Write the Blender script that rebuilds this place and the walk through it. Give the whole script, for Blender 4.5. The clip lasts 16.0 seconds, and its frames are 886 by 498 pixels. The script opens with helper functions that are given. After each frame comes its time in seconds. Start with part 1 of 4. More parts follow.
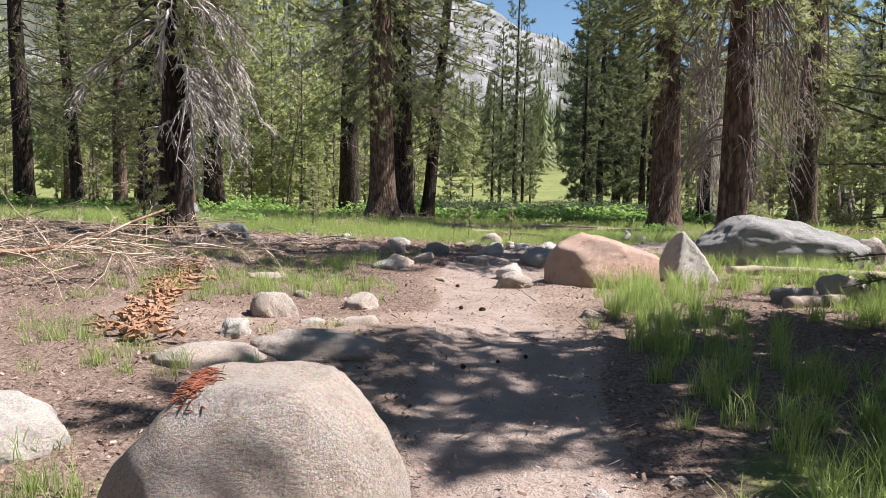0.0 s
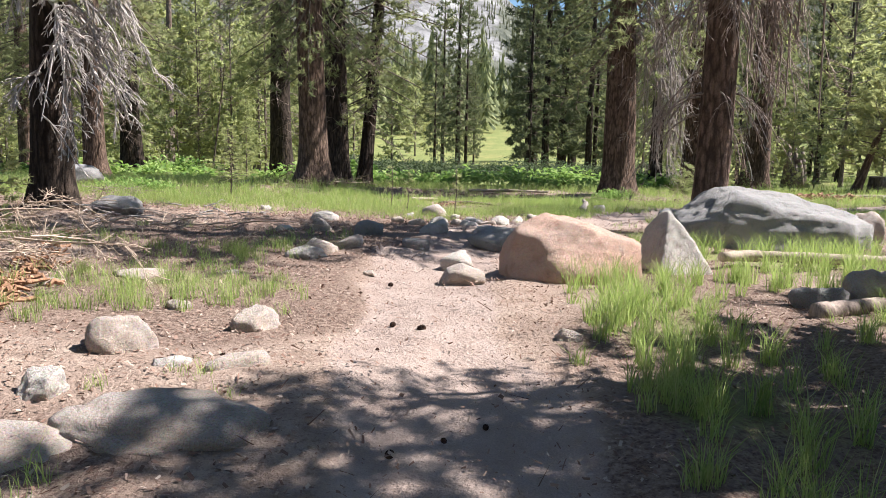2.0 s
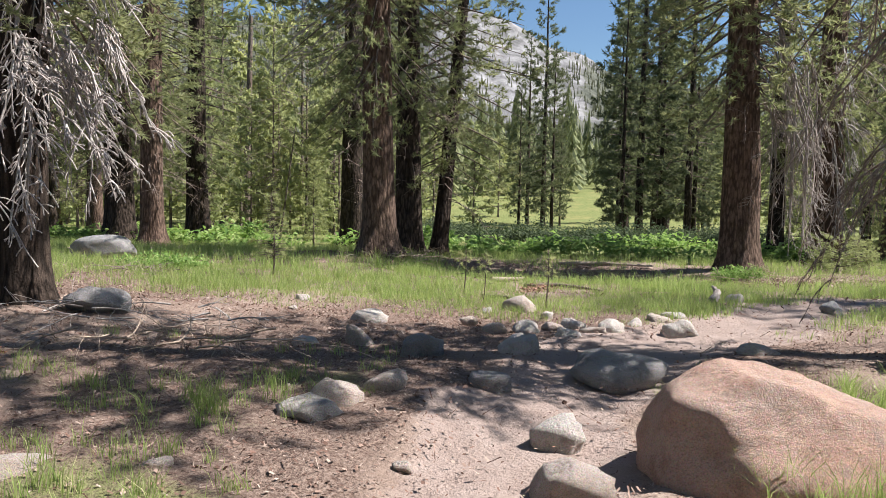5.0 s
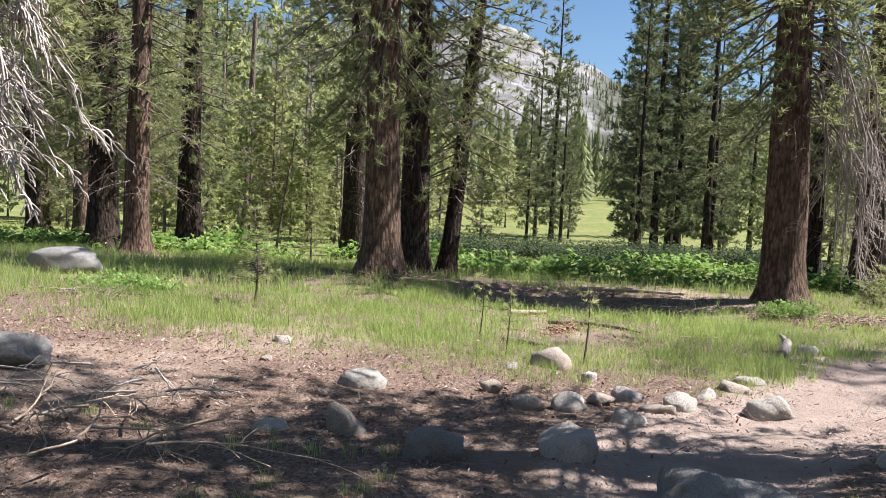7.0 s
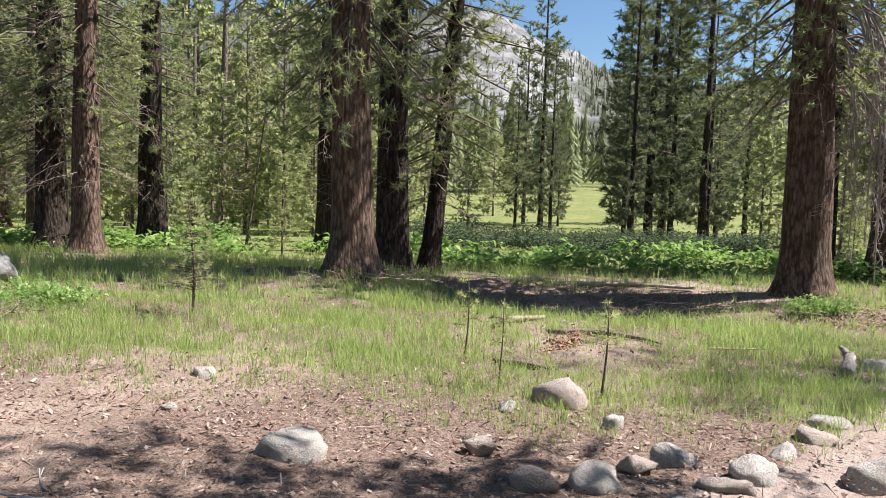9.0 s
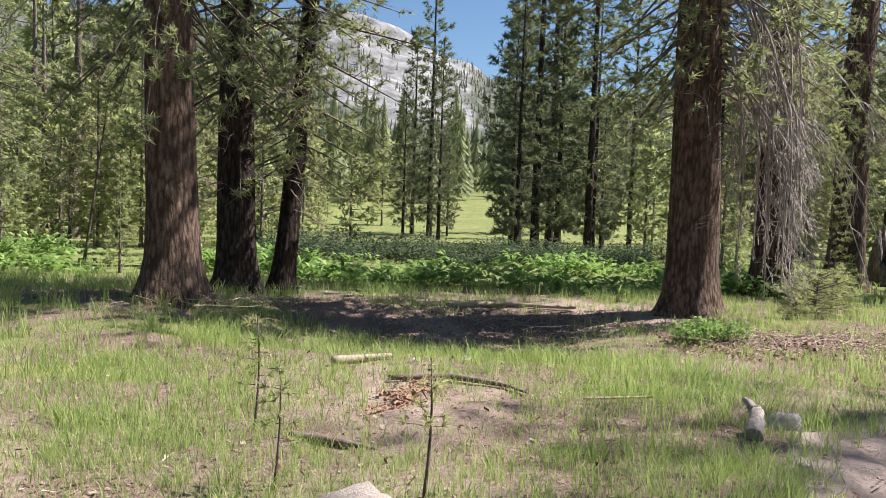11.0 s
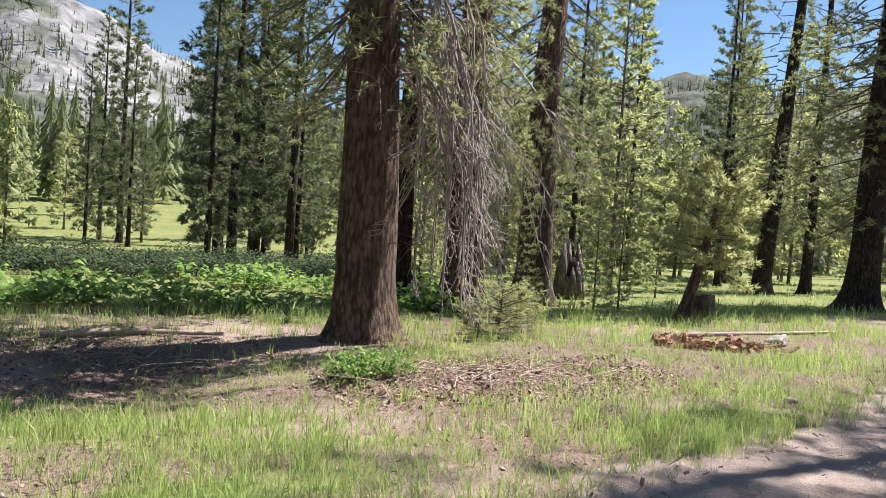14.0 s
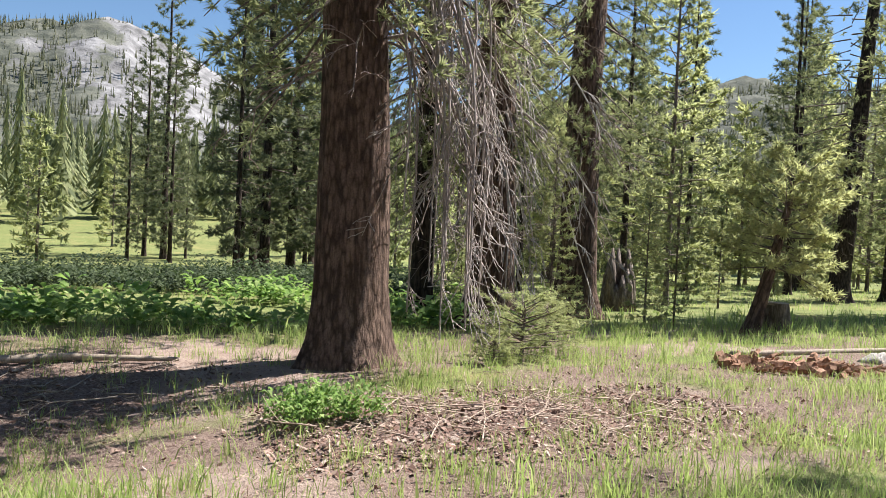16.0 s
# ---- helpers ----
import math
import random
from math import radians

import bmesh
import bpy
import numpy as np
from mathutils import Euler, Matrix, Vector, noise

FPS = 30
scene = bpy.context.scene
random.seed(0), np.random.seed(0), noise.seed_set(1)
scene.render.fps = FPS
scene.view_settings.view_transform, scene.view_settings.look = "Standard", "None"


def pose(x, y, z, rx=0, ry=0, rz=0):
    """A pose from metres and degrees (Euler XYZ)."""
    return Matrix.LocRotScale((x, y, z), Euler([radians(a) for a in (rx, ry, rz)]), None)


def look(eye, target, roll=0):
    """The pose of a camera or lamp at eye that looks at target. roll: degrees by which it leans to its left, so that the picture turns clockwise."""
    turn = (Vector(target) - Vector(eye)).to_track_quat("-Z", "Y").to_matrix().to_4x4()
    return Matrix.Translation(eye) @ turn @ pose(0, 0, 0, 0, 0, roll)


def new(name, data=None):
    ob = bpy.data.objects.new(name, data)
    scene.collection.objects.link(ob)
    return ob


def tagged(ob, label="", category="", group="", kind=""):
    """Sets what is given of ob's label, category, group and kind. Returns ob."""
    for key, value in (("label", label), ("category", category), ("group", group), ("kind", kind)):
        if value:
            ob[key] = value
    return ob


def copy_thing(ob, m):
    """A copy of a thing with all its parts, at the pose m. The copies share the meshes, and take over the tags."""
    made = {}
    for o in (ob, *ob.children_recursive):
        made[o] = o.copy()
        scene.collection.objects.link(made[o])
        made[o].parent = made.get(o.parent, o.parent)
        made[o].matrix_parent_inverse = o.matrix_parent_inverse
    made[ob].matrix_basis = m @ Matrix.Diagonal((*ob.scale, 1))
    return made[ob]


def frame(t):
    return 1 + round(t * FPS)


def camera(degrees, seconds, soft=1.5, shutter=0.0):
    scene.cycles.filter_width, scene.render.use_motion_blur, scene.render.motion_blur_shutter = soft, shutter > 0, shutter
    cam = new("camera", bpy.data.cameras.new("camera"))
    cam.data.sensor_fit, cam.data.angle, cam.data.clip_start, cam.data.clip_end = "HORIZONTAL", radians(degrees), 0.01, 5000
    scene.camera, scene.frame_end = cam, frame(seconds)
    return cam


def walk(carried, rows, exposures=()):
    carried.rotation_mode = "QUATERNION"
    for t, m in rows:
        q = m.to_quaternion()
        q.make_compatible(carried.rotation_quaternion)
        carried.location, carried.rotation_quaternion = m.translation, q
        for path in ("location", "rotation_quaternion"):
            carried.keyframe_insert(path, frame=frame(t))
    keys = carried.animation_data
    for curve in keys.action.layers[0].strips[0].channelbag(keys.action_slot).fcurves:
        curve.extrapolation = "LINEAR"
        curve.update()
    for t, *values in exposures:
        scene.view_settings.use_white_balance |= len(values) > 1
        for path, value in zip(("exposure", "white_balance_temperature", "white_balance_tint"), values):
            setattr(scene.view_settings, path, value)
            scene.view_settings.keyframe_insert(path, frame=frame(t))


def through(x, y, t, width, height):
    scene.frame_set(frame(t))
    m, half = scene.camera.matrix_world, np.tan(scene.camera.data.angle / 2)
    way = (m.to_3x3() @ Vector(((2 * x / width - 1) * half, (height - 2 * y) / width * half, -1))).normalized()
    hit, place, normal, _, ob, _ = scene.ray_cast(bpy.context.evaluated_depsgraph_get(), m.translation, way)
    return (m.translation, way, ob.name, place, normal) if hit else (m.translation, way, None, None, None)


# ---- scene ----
from mathutils.bvhtree import BVHTree

cam = camera(60.0, 16.0, soft=0.5)
PATH = [
    (0, (0.077, -0.23, 1.28), (-0.061, 1.756, 1.088), 1.1),
    (0.5, (0.118, 0.088, 1.343), (0.087, 2.064, 1.035), 3.0),
    (1, (0.122, 0.603, 1.338), (0.116, 2.573, 0.995), 4.4),
    (1.5, (0.073, 1.198, 1.358), (0.082, 3.171, 1.031), 3.8),
    (2, (0.068, 1.793, 1.358), (0.08, 3.771, 1.062), 1.2),
    (2.5, (0.077, 2.427, 1.365), (0.081, 4.404, 1.064), 0.9),
    (3, (0.16, 3.055, 1.421), (0.134, 5.041, 1.183), 1.3),
    (3.5, (0.208, 3.613, 1.449), (0.123, 5.602, 1.26), 1.4),
    (4, (0.127, 4.161, 1.457), (0.031, 6.152, 1.289), 1.6),
    (4.5, (0.068, 4.723, 1.482), (-0.116, 6.707, 1.316), 0.8),
    (4.7, (0.055, 4.885, 1.485), (-0.147, 6.868, 1.326), 0.8),
    (6.8, (-0.32, 7.033, 1.666), (-0.516, 9.019, 1.534), 2.7),
    (7, (-0.344, 7.223, 1.67), (-0.562, 9.206, 1.538), 2.7),
    (7.5, (-0.461, 7.747, 1.679), (-0.702, 9.728, 1.546), 2.7),
    (8, (-0.466, 8.273, 1.655), (-0.734, 10.249, 1.509), 1.5),
    (8.5, (-0.456, 8.801, 1.631), (-0.72, 10.776, 1.464), 0.5),
    (9, (-0.426, 9.346, 1.628), (-0.612, 11.331, 1.469), 1.7),
    (9.5, (-0.336, 9.852, 1.614), (-0.43, 11.844, 1.464), 1.7),
    (9.7, (-0.301, 10.123, 1.607), (-0.294, 12.118, 1.463), 1.8),
    (11.8, (0.603, 12.315, 1.644), (0.695, 14.309, 1.519), 1.9),
    (12, (0.676, 12.512, 1.63), (0.771, 14.505, 1.487), 1.6),
    (12.5, (0.915, 12.9, 1.663), (1.131, 14.883, 1.518), 0.4),
    (13, (1.244, 13.296, 1.63), (1.592, 15.26, 1.479), 0.7),
    (13.5, (1.609, 13.73, 1.595), (2.227, 15.63, 1.503), 3.1),
    (14, (2.001, 14.211, 1.551), (2.776, 16.054, 1.484), 3.7),
    (14.5, (2.424, 14.731, 1.502), (3.328, 16.514, 1.432), 3.6),
    (15, (2.806, 15.21, 1.458), (3.786, 16.952, 1.383), 3.7),
    (15.5, (3.227, 15.726, 1.409), (4.13, 17.51, 1.333), 3.0),
    (16, (3.631, 16.215, 1.363), (4.266, 18.111, 1.322), 2.6),
]
walk(cam, [(t, look(eye, aim, lean)) for t, eye, aim, lean in PATH],
     [(0, 1.2), (1, 1.22), (2.2, 1.42), (2.6, 1.38), (3.1, 1.14), (3.5, 1.1), (4.5, 1.1), (7, 1.3), (8.4, 1.38), (9.5, 1.22), (12, 1.25), (13, 1.35), (16, 1.35)])

# ---- light ----
SUN_AZ, SUN_EL = 11.0, 52.0          # degrees: turn from +x towards +y, height
to_sun = Vector((math.cos(radians(SUN_AZ)) * math.cos(radians(SUN_EL)), math.sin(radians(SUN_AZ)) * math.cos(radians(SUN_EL)), math.sin(radians(SUN_EL))))
sun_data = bpy.data.lights.new("sun", "SUN")
sun_data.energy, sun_data.angle, sun_data.color = 5.0, radians(0.53), (1.0, 0.965, 0.94)
sun = new("sun", sun_data)
sun.matrix_world = look(to_sun * 60, (0, 0, 0))
world = bpy.data.worlds.new("world")
scene.world = world
world.use_nodes = True
wn = world.node_tree.nodes
sky = wn.new("ShaderNodeTexSky")
sky.sky_type, sky.sun_disc = "NISHITA", False
sky.sun_elevation, sky.sun_rotation = radians(SUN_EL), radians(90 - SUN_AZ)
sky.altitude, sky.air_density, sky.dust_density, sky.ozone_density = 1200, 1.25, 0.05, 6.0
world.node_tree.links.new(sky.outputs[0], wn["Background"].inputs[0])
wn["Background"].inputs[1].default_value = 0.054


# ---- materials ----
class Nodes:
    """Short hand for one node material."""

    def __init__(self, name):
        self.mat = bpy.data.materials.new(name)
        self.mat.use_nodes = True
        self.tree = self.mat.node_tree
        self.bsdf = self.tree.nodes["Principled BSDF"]
        self.out = self.tree.nodes["Material Output"]
        self.coord = self.tree.nodes.new("ShaderNodeTexCoord").outputs["Object"]

    def link(self, a, b):
        self.tree.links.new(a, b)

    def scaled(self, sx, sy, sz):
        n = self.tree.nodes.new("ShaderNodeMapping")
        n.inputs["Scale"].default_value = (sx, sy, sz)
        self.link(self.coord, n.inputs[0])
        return n.outputs[0]

    def noise(self, scale, detail=4, rough=0.6, vec=None, distort=0.0):
        n = self.tree.nodes.new("ShaderNodeTexNoise")
        n.inputs["Scale"].default_value, n.inputs["Detail"].default_value = scale, detail
        n.inputs["Roughness"].default_value, n.inputs["Distortion"].default_value = rough, distort
        self.link(vec or self.coord, n.inputs["Vector"])
        return n.outputs["Fac"]

    def voronoi(self, scale, vec=None, out="Distance"):
        n = self.tree.nodes.new("ShaderNodeTexVoronoi")
        n.inputs["Scale"].default_value = scale
        self.link(vec or self.coord, n.inputs["Vector"])
        return n.outputs[out]

    def ramp(self, fac, stops):
        n = self.tree.nodes.new("ShaderNodeValToRGB")
        while len(n.color_ramp.elements) < len(stops):
            n.color_ramp.elements.new(0.5)
        for e, (p, c) in zip(n.color_ramp.elements, stops):
            e.position, e.color = p, (*c, 1) if len(c) == 3 else c
        self.link(fac, n.inputs[0])
        return n.outputs[0]

    def mask(self, fac, a, b):
        return self.ramp(fac, [(a, (0, 0, 0)), (b, (1, 1, 1))])

    def mix(self, fac, a, b, mode="MIX"):
        n = self.tree.nodes.new("ShaderNodeMix")
        n.data_type, n.blend_type = "RGBA", mode
        for i, v in ((0, fac), (6, a), (7, b)):
            if isinstance(v, (int, float)):
                n.inputs[i].default_value = v
            elif isinstance(v, tuple):
                n.inputs[i].default_value = (*v, 1)
            else:
                self.link(v, n.inputs[i])
        return n.outputs[2]

    def math(self, op, a, b=0.0):
        n = self.tree.nodes.new("ShaderNodeMath")
        n.operation = op
        for i, v in ((0, a), (1, b)):
            if isinstance(v, (int, float)):
                n.inputs[i].default_value = v
            else:
                self.link(v, n.inputs[i])
        return n.outputs[0]

    def attr(self, name):
        n = self.tree.nodes.new("ShaderNodeAttribute")
        n.attribute_name = name
        return n.outputs["Fac"]

    def island(self):
        return self.tree.nodes.new("ShaderNodeNewGeometry").outputs["Random Per Island"]

    def random(self):
        return self.tree.nodes.new("ShaderNodeObjectInfo").outputs["Random"]

    def bump(self, height, strength=0.5, distance=0.02):
        n = self.tree.nodes.new("ShaderNodeBump")
        n.inputs["Strength"].default_value, n.inputs["Distance"].default_value = strength, distance
        self.link(height, n.inputs["Height"])
        self.link(n.outputs[0], self.bsdf.inputs["Normal"])

    def done(self, color, rough=0.85, spec=0.3):
        if isinstance(color, tuple):
            self.bsdf.inputs["Base Color"].default_value = (*color, 1)
        else:
            self.link(color, self.bsdf.inputs["Base Color"])
        self.bsdf.inputs["Roughness"].default_value = rough
        self.bsdf.inputs["Specular IOR Level"].default_value = spec
        return self.mat

    def leafy(self, color, through, amount):
        """Lets part of the light through, as leaves and needles do."""
        t = self.tree.nodes.new("ShaderNodeBsdfTranslucent")
        m = self.tree.nodes.new("ShaderNodeMixShader")
        if isinstance(through, tuple):
            t.inputs[0].default_value = (*through, 1)
        else:
            self.link(through, t.inputs[0])
        m.inputs[0].default_value = amount
        self.done(color, 0.8, 0.12)
        self.link(self.bsdf.outputs[0], m.inputs[1])
        self.link(t.outputs[0], m.inputs[2])
        self.link(m.outputs[0], self.out.inputs[0])
        return self.mat


def bark(name, dark, light, ridge, streak=7.0):
    n = Nodes(name)
    v = n.scaled(streak, streak, 1.1)
    plates = n.noise(1.6, 6, 0.65, v, 0.6)
    scales = n.voronoi(1.0, n.scaled(streak * 2.4, streak * 2.4, streak * 0.75))
    fine = n.noise(42, 4, 0.7)
    patch = n.noise(0.9, 3, 0.5)
    col = n.mix(n.mask(plates, 0.38, 0.60), dark, light)
    col = n.mix(n.mask(patch, 0.45, 0.7), col, ridge)
    col = n.mix(n.mask(scales, 0.42, 0.75), col, dark)
    col = n.mix(0.6, col, n.ramp(fine, [(0.3, (0.3, 0.27, 0.25)), (0.7, (1.15, 1.1, 1.05))]), "MULTIPLY")
    relief = n.math("SUBTRACT", n.math("ADD", plates, n.math("MULTIPLY", fine, 0.3)), n.math("MULTIPLY", scales, 0.5))
    n.bump(relief, 1.0, 0.06)
    return n.done(col, 0.92, 0.15)


def granite(name, base, warm, stain, lichen):
    n = Nodes(name)
    big = n.noise(1.3, 5, 0.55)
    mid = n.noise(7, 5, 0.65)
    speck = n.noise(95, 3, 0.7)
    grain = n.voronoi(140, out="Color")
    col = n.mix(n.mask(big, 0.4, 0.62), base, warm)
    col = n.mix(n.mask(mid, 0.50, 0.68), col, stain)
    col = n.mix(0.55, col, n.ramp(speck, [(0.32, (0.35, 0.33, 0.32)), (0.5, (1, 1, 1)), (0.72, (1.25, 1.22, 1.2))]), "MULTIPLY")
    col = n.mix(0.12, col, grain, "OVERLAY")
    spots = n.math("MULTIPLY", n.mask(n.noise(4.5, 6, 0.75), 0.56, 0.62), n.mask(n.noise(22, 3, 0.6), 0.4, 0.55))
    col = n.mix(n.math("MULTIPLY", spots, 0.45), col, lichen)
    rough = n.noise(22, 8, 0.8)
    n.bump(n.math("ADD", rough, n.math("MULTIPLY", speck, 0.35)), 0.85, 0.035)
    return n.done(col, 0.9, 0.2)


def needle(name, dark, light, dry, amount=0.4, through=(0.33, 0.36, 0.15)):
    n = Nodes(name)
    col = n.ramp(n.island(), [(0.0, dark), (0.75, light), (0.94, light), (1.0, dry)])
    vary = n.ramp(n.random(), [(0.0, (0.75, 0.8, 0.75)), (1.0, (1.2, 1.12, 1.0))])
    col = n.mix(1.0, col, vary, "MULTIPLY")
    return n.leafy(col, n.mix(0.6, col, through), amount)


def blade(name, stops, through, amount=0.4):
    n = Nodes(name)
    col = n.ramp(n.island(), stops)
    return n.leafy(col, n.mix(0.5, col, through), amount)


def wood(name, dark, light, rough=0.8):
    n = Nodes(name)
    v = n.scaled(9, 9, 1.5)
    g = n.noise(3, 5, 0.7, v, 0.4)
    col = n.mix(n.mask(g, 0.35, 0.65), dark, light)
    col = n.mix(0.4, col, n.ramp(n.noise(60, 3, 0.7), [(0.3, (0.45, 0.42, 0.4)), (0.7, (1.1, 1.08, 1.05))]), "MULTIPLY")
    n.bump(g, 0.6, 0.012)
    return n.done(col, rough, 0.2)


BARK_DARK = bark("bark_dark", (0.028, 0.021, 0.017), (0.115, 0.087, 0.071), (0.07, 0.052, 0.042))
BARK_RED = bark("bark_red", (0.078, 0.053, 0.041), (0.265, 0.184, 0.145), (0.19, 0.13, 0.103))
BARK_GREY = bark("bark_grey", (0.13, 0.105, 0.09), (0.33, 0.28, 0.245), (0.22, 0.16, 0.125))
DEAD_WHITE = wood("dead_white", (0.30, 0.26, 0.24), (0.62, 0.57, 0.54))
DEAD_GREY = wood("dead_grey", (0.20, 0.165, 0.145), (0.50, 0.44, 0.40))
DEAD_BROWN = wood("dead_brown", (0.15, 0.11, 0.09), (0.40, 0.32, 0.28))
LIMB = wood("limb", (0.08, 0.06, 0.05), (0.24, 0.19, 0.16))
LOG_PALE = wood("log_pale", (0.25, 0.20, 0.155), (0.46, 0.38, 0.30))
LOG_RED = wood("log_red", (0.15, 0.08, 0.055), (0.38, 0.235, 0.16))
LOG_ORANGE = wood("log_orange", (0.19, 0.092, 0.052), (0.43, 0.26, 0.165))
RUST = wood("rust_needles", (0.17, 0.05, 0.03), (0.34, 0.13, 0.08))
STRAW = wood("straw_twig", (0.33, 0.25, 0.19), (0.60, 0.48, 0.38))
GRANITE_WARM = granite("granite_warm", (0.415, 0.36, 0.325), (0.43, 0.345, 0.286), (0.345, 0.276, 0.234), (0.28, 0.254, 0.229))
GRANITE_ORANGE = granite("granite_orange", (0.45, 0.325, 0.27), (0.47, 0.305, 0.235), (0.36, 0.225, 0.175), (0.22, 0.19, 0.17))
GRANITE_GREY = granite("granite_grey", (0.47, 0.43, 0.395), (0.51, 0.455, 0.405), (0.36, 0.312, 0.278), (0.216, 0.204, 0.193))
# lichened granite; its darker tone also stands in for shade on some stones
GRANITE_LICHEN_SHADE = granite("granite_lichen_shade", (0.285, 0.275, 0.272), (0.33, 0.312, 0.30), (0.22, 0.208, 0.206), (0.10, 0.097, 0.097))
NEEDLE_OLIVE = needle("needle_olive", (0.08, 0.092, 0.056), (0.34, 0.36, 0.22), (0.44, 0.37, 0.25), 0.48, (0.46, 0.50, 0.21))
NEEDLE_YOUNG = needle("needle_young", (0.17, 0.195, 0.115), (0.45, 0.47, 0.27), (0.50, 0.46, 0.31), 0.55, (0.58, 0.62, 0.26))
NEEDLE_FIR = needle("needle_fir", (0.040, 0.057, 0.045), (0.118, 0.142, 0.102), (0.165, 0.16, 0.125))
NEEDLE_FAR = needle("needle_far", (0.09, 0.115, 0.07), (0.27, 0.30, 0.165), (0.24, 0.23, 0.15), 0.3)
NEEDLE_SLOPE = needle("needle_slope", (0.055, 0.066, 0.052), (0.15, 0.16, 0.115), (0.16, 0.15, 0.115), 0.2)
GRASS = blade("grass_green", [(0, (0.15, 0.225, 0.07)), (0.6, (0.32, 0.40, 0.135)), (0.9, (0.43, 0.46, 0.21)), (1, (0.55, 0.48, 0.31))], (0.50, 0.64, 0.17), 0.48)
GRASS_DRY = blade("grass_dry", [(0, (0.16, 0.22, 0.05)), (0.5, (0.30, 0.33, 0.10)), (1, (0.55, 0.45, 0.26))], (0.45, 0.5, 0.12), 0.35)
LEAF = blade("broad_leaf", [(0, (0.08, 0.15, 0.045)), (0.6, (0.19, 0.30, 0.085)), (1, (0.38, 0.46, 0.19))], (0.40, 0.60, 0.12), 0.42)
SHRUB = blade("shrub_leaf", [(0, (0.03, 0.045, 0.026)), (1, (0.105, 0.13, 0.066))], (0.10, 0.17, 0.05), 0.2)
LITTER = Nodes("litter")
LITTER = LITTER.done(LITTER.ramp(LITTER.island(), [(0, (0.12, 0.072, 0.055)), (0.4, (0.2, 0.12, 0.092)), (0.75, (0.32, 0.225, 0.18)), (1, (0.43, 0.35, 0.29))]), 0.9, 0.15)
CONE = bark("pine_cone", (0.03, 0.016, 0.012), (0.13, 0.07, 0.05), (0.08, 0.045, 0.032), 40)


def ground_material():
    n = Nodes("ground_soil")
    sand, duff, green = n.attr("sand"), n.attr("duff"), n.attr("green")
    big, mid, fine, grit = n.noise(0.5, 4), n.noise(3.5, 5, 0.65), n.noise(28, 4, 0.7), n.noise(120, 3, 0.75)
    soil = n.mix(n.mask(mid, 0.38, 0.62), (0.281, 0.207, 0.168), (0.374, 0.292, 0.242))
    soil = n.mix(n.mask(fine, 0.5, 0.72), soil, (0.164, 0.105, 0.082))
    path = n.mix(n.mask(mid, 0.36, 0.66), (0.31, 0.238, 0.207), (0.385, 0.308, 0.272))
    path = n.mix(n.math("MULTIPLY", n.mask(fine, 0.58, 0.74), 0.5), path, (0.202, 0.144, 0.119))
    needles = n.mix(n.mask(fine, 0.36, 0.64), (0.125, 0.082, 0.066), (0.30, 0.225, 0.185))
    needles = n.mix(n.mask(n.voronoi(36), 0.05, 0.32), (0.082, 0.045, 0.034), needles)
    turf = n.mix(n.mask(mid, 0.35, 0.65), (0.13, 0.165, 0.056), (0.225, 0.24, 0.092))
    turf = n.mix(n.mask(big, 0.5, 0.7), turf, (0.265, 0.245, 0.10))
    edge = n.math("MULTIPLY", n.math("SUBTRACT", fine, 0.5), 0.7)
    col = n.mix(n.mask(n.math("ADD", duff, edge), 0.35, 0.65), soil, needles)
    col = n.mix(n.mask(n.math("ADD", green, edge), 0.30, 0.62), col, turf)
    col = n.mix(n.mask(n.math("ADD", sand, edge), 0.35, 0.65), col, path)
    col = n.mix(0.45, col, n.ramp(grit, [(0.3, (0.5, 0.48, 0.47)), (0.7, (1.2, 1.18, 1.15))]), "MULTIPLY")
    n.bump(n.math("ADD", n.math("MULTIPLY", mid, 1.0), n.math("ADD", n.math("MULTIPLY", fine, 0.5), n.math("MULTIPLY", grit, 0.15))), 0.9, 0.05)
    return n.done(col, 0.95, 0.1)


def mountain_material():
    n = Nodes("mountain_rock")
    big, mid = n.noise(0.008, 6, 0.6), n.noise(0.05, 5, 0.65)
    rock = n.mix(n.mask(mid, 0.35, 0.65), (0.10, 0.097, 0.095), (0.30, 0.292, 0.288))
    brush = n.mix(n.mask(mid, 0.4, 0.6), (0.06, 0.066, 0.052), (0.13, 0.132, 0.105))
    wooded = n.attr("wooded")
    col = n.mix(n.mask(n.math("ADD", wooded, n.math("MULTIPLY", n.math("SUBTRACT", mid, 0.5), 1.6)), 0.4, 0.6), rock, brush)
    n.bump(mid, 0.8, 4.0)
    return n.done(col, 0.95, 0.1)


GROUND, MOUNTAIN = ground_material(), mountain_material()


# ---- building helpers ----
def smooth(t):
    t = np.clip(t, 0, 1)
    return t * t * (3 - 2 * t)


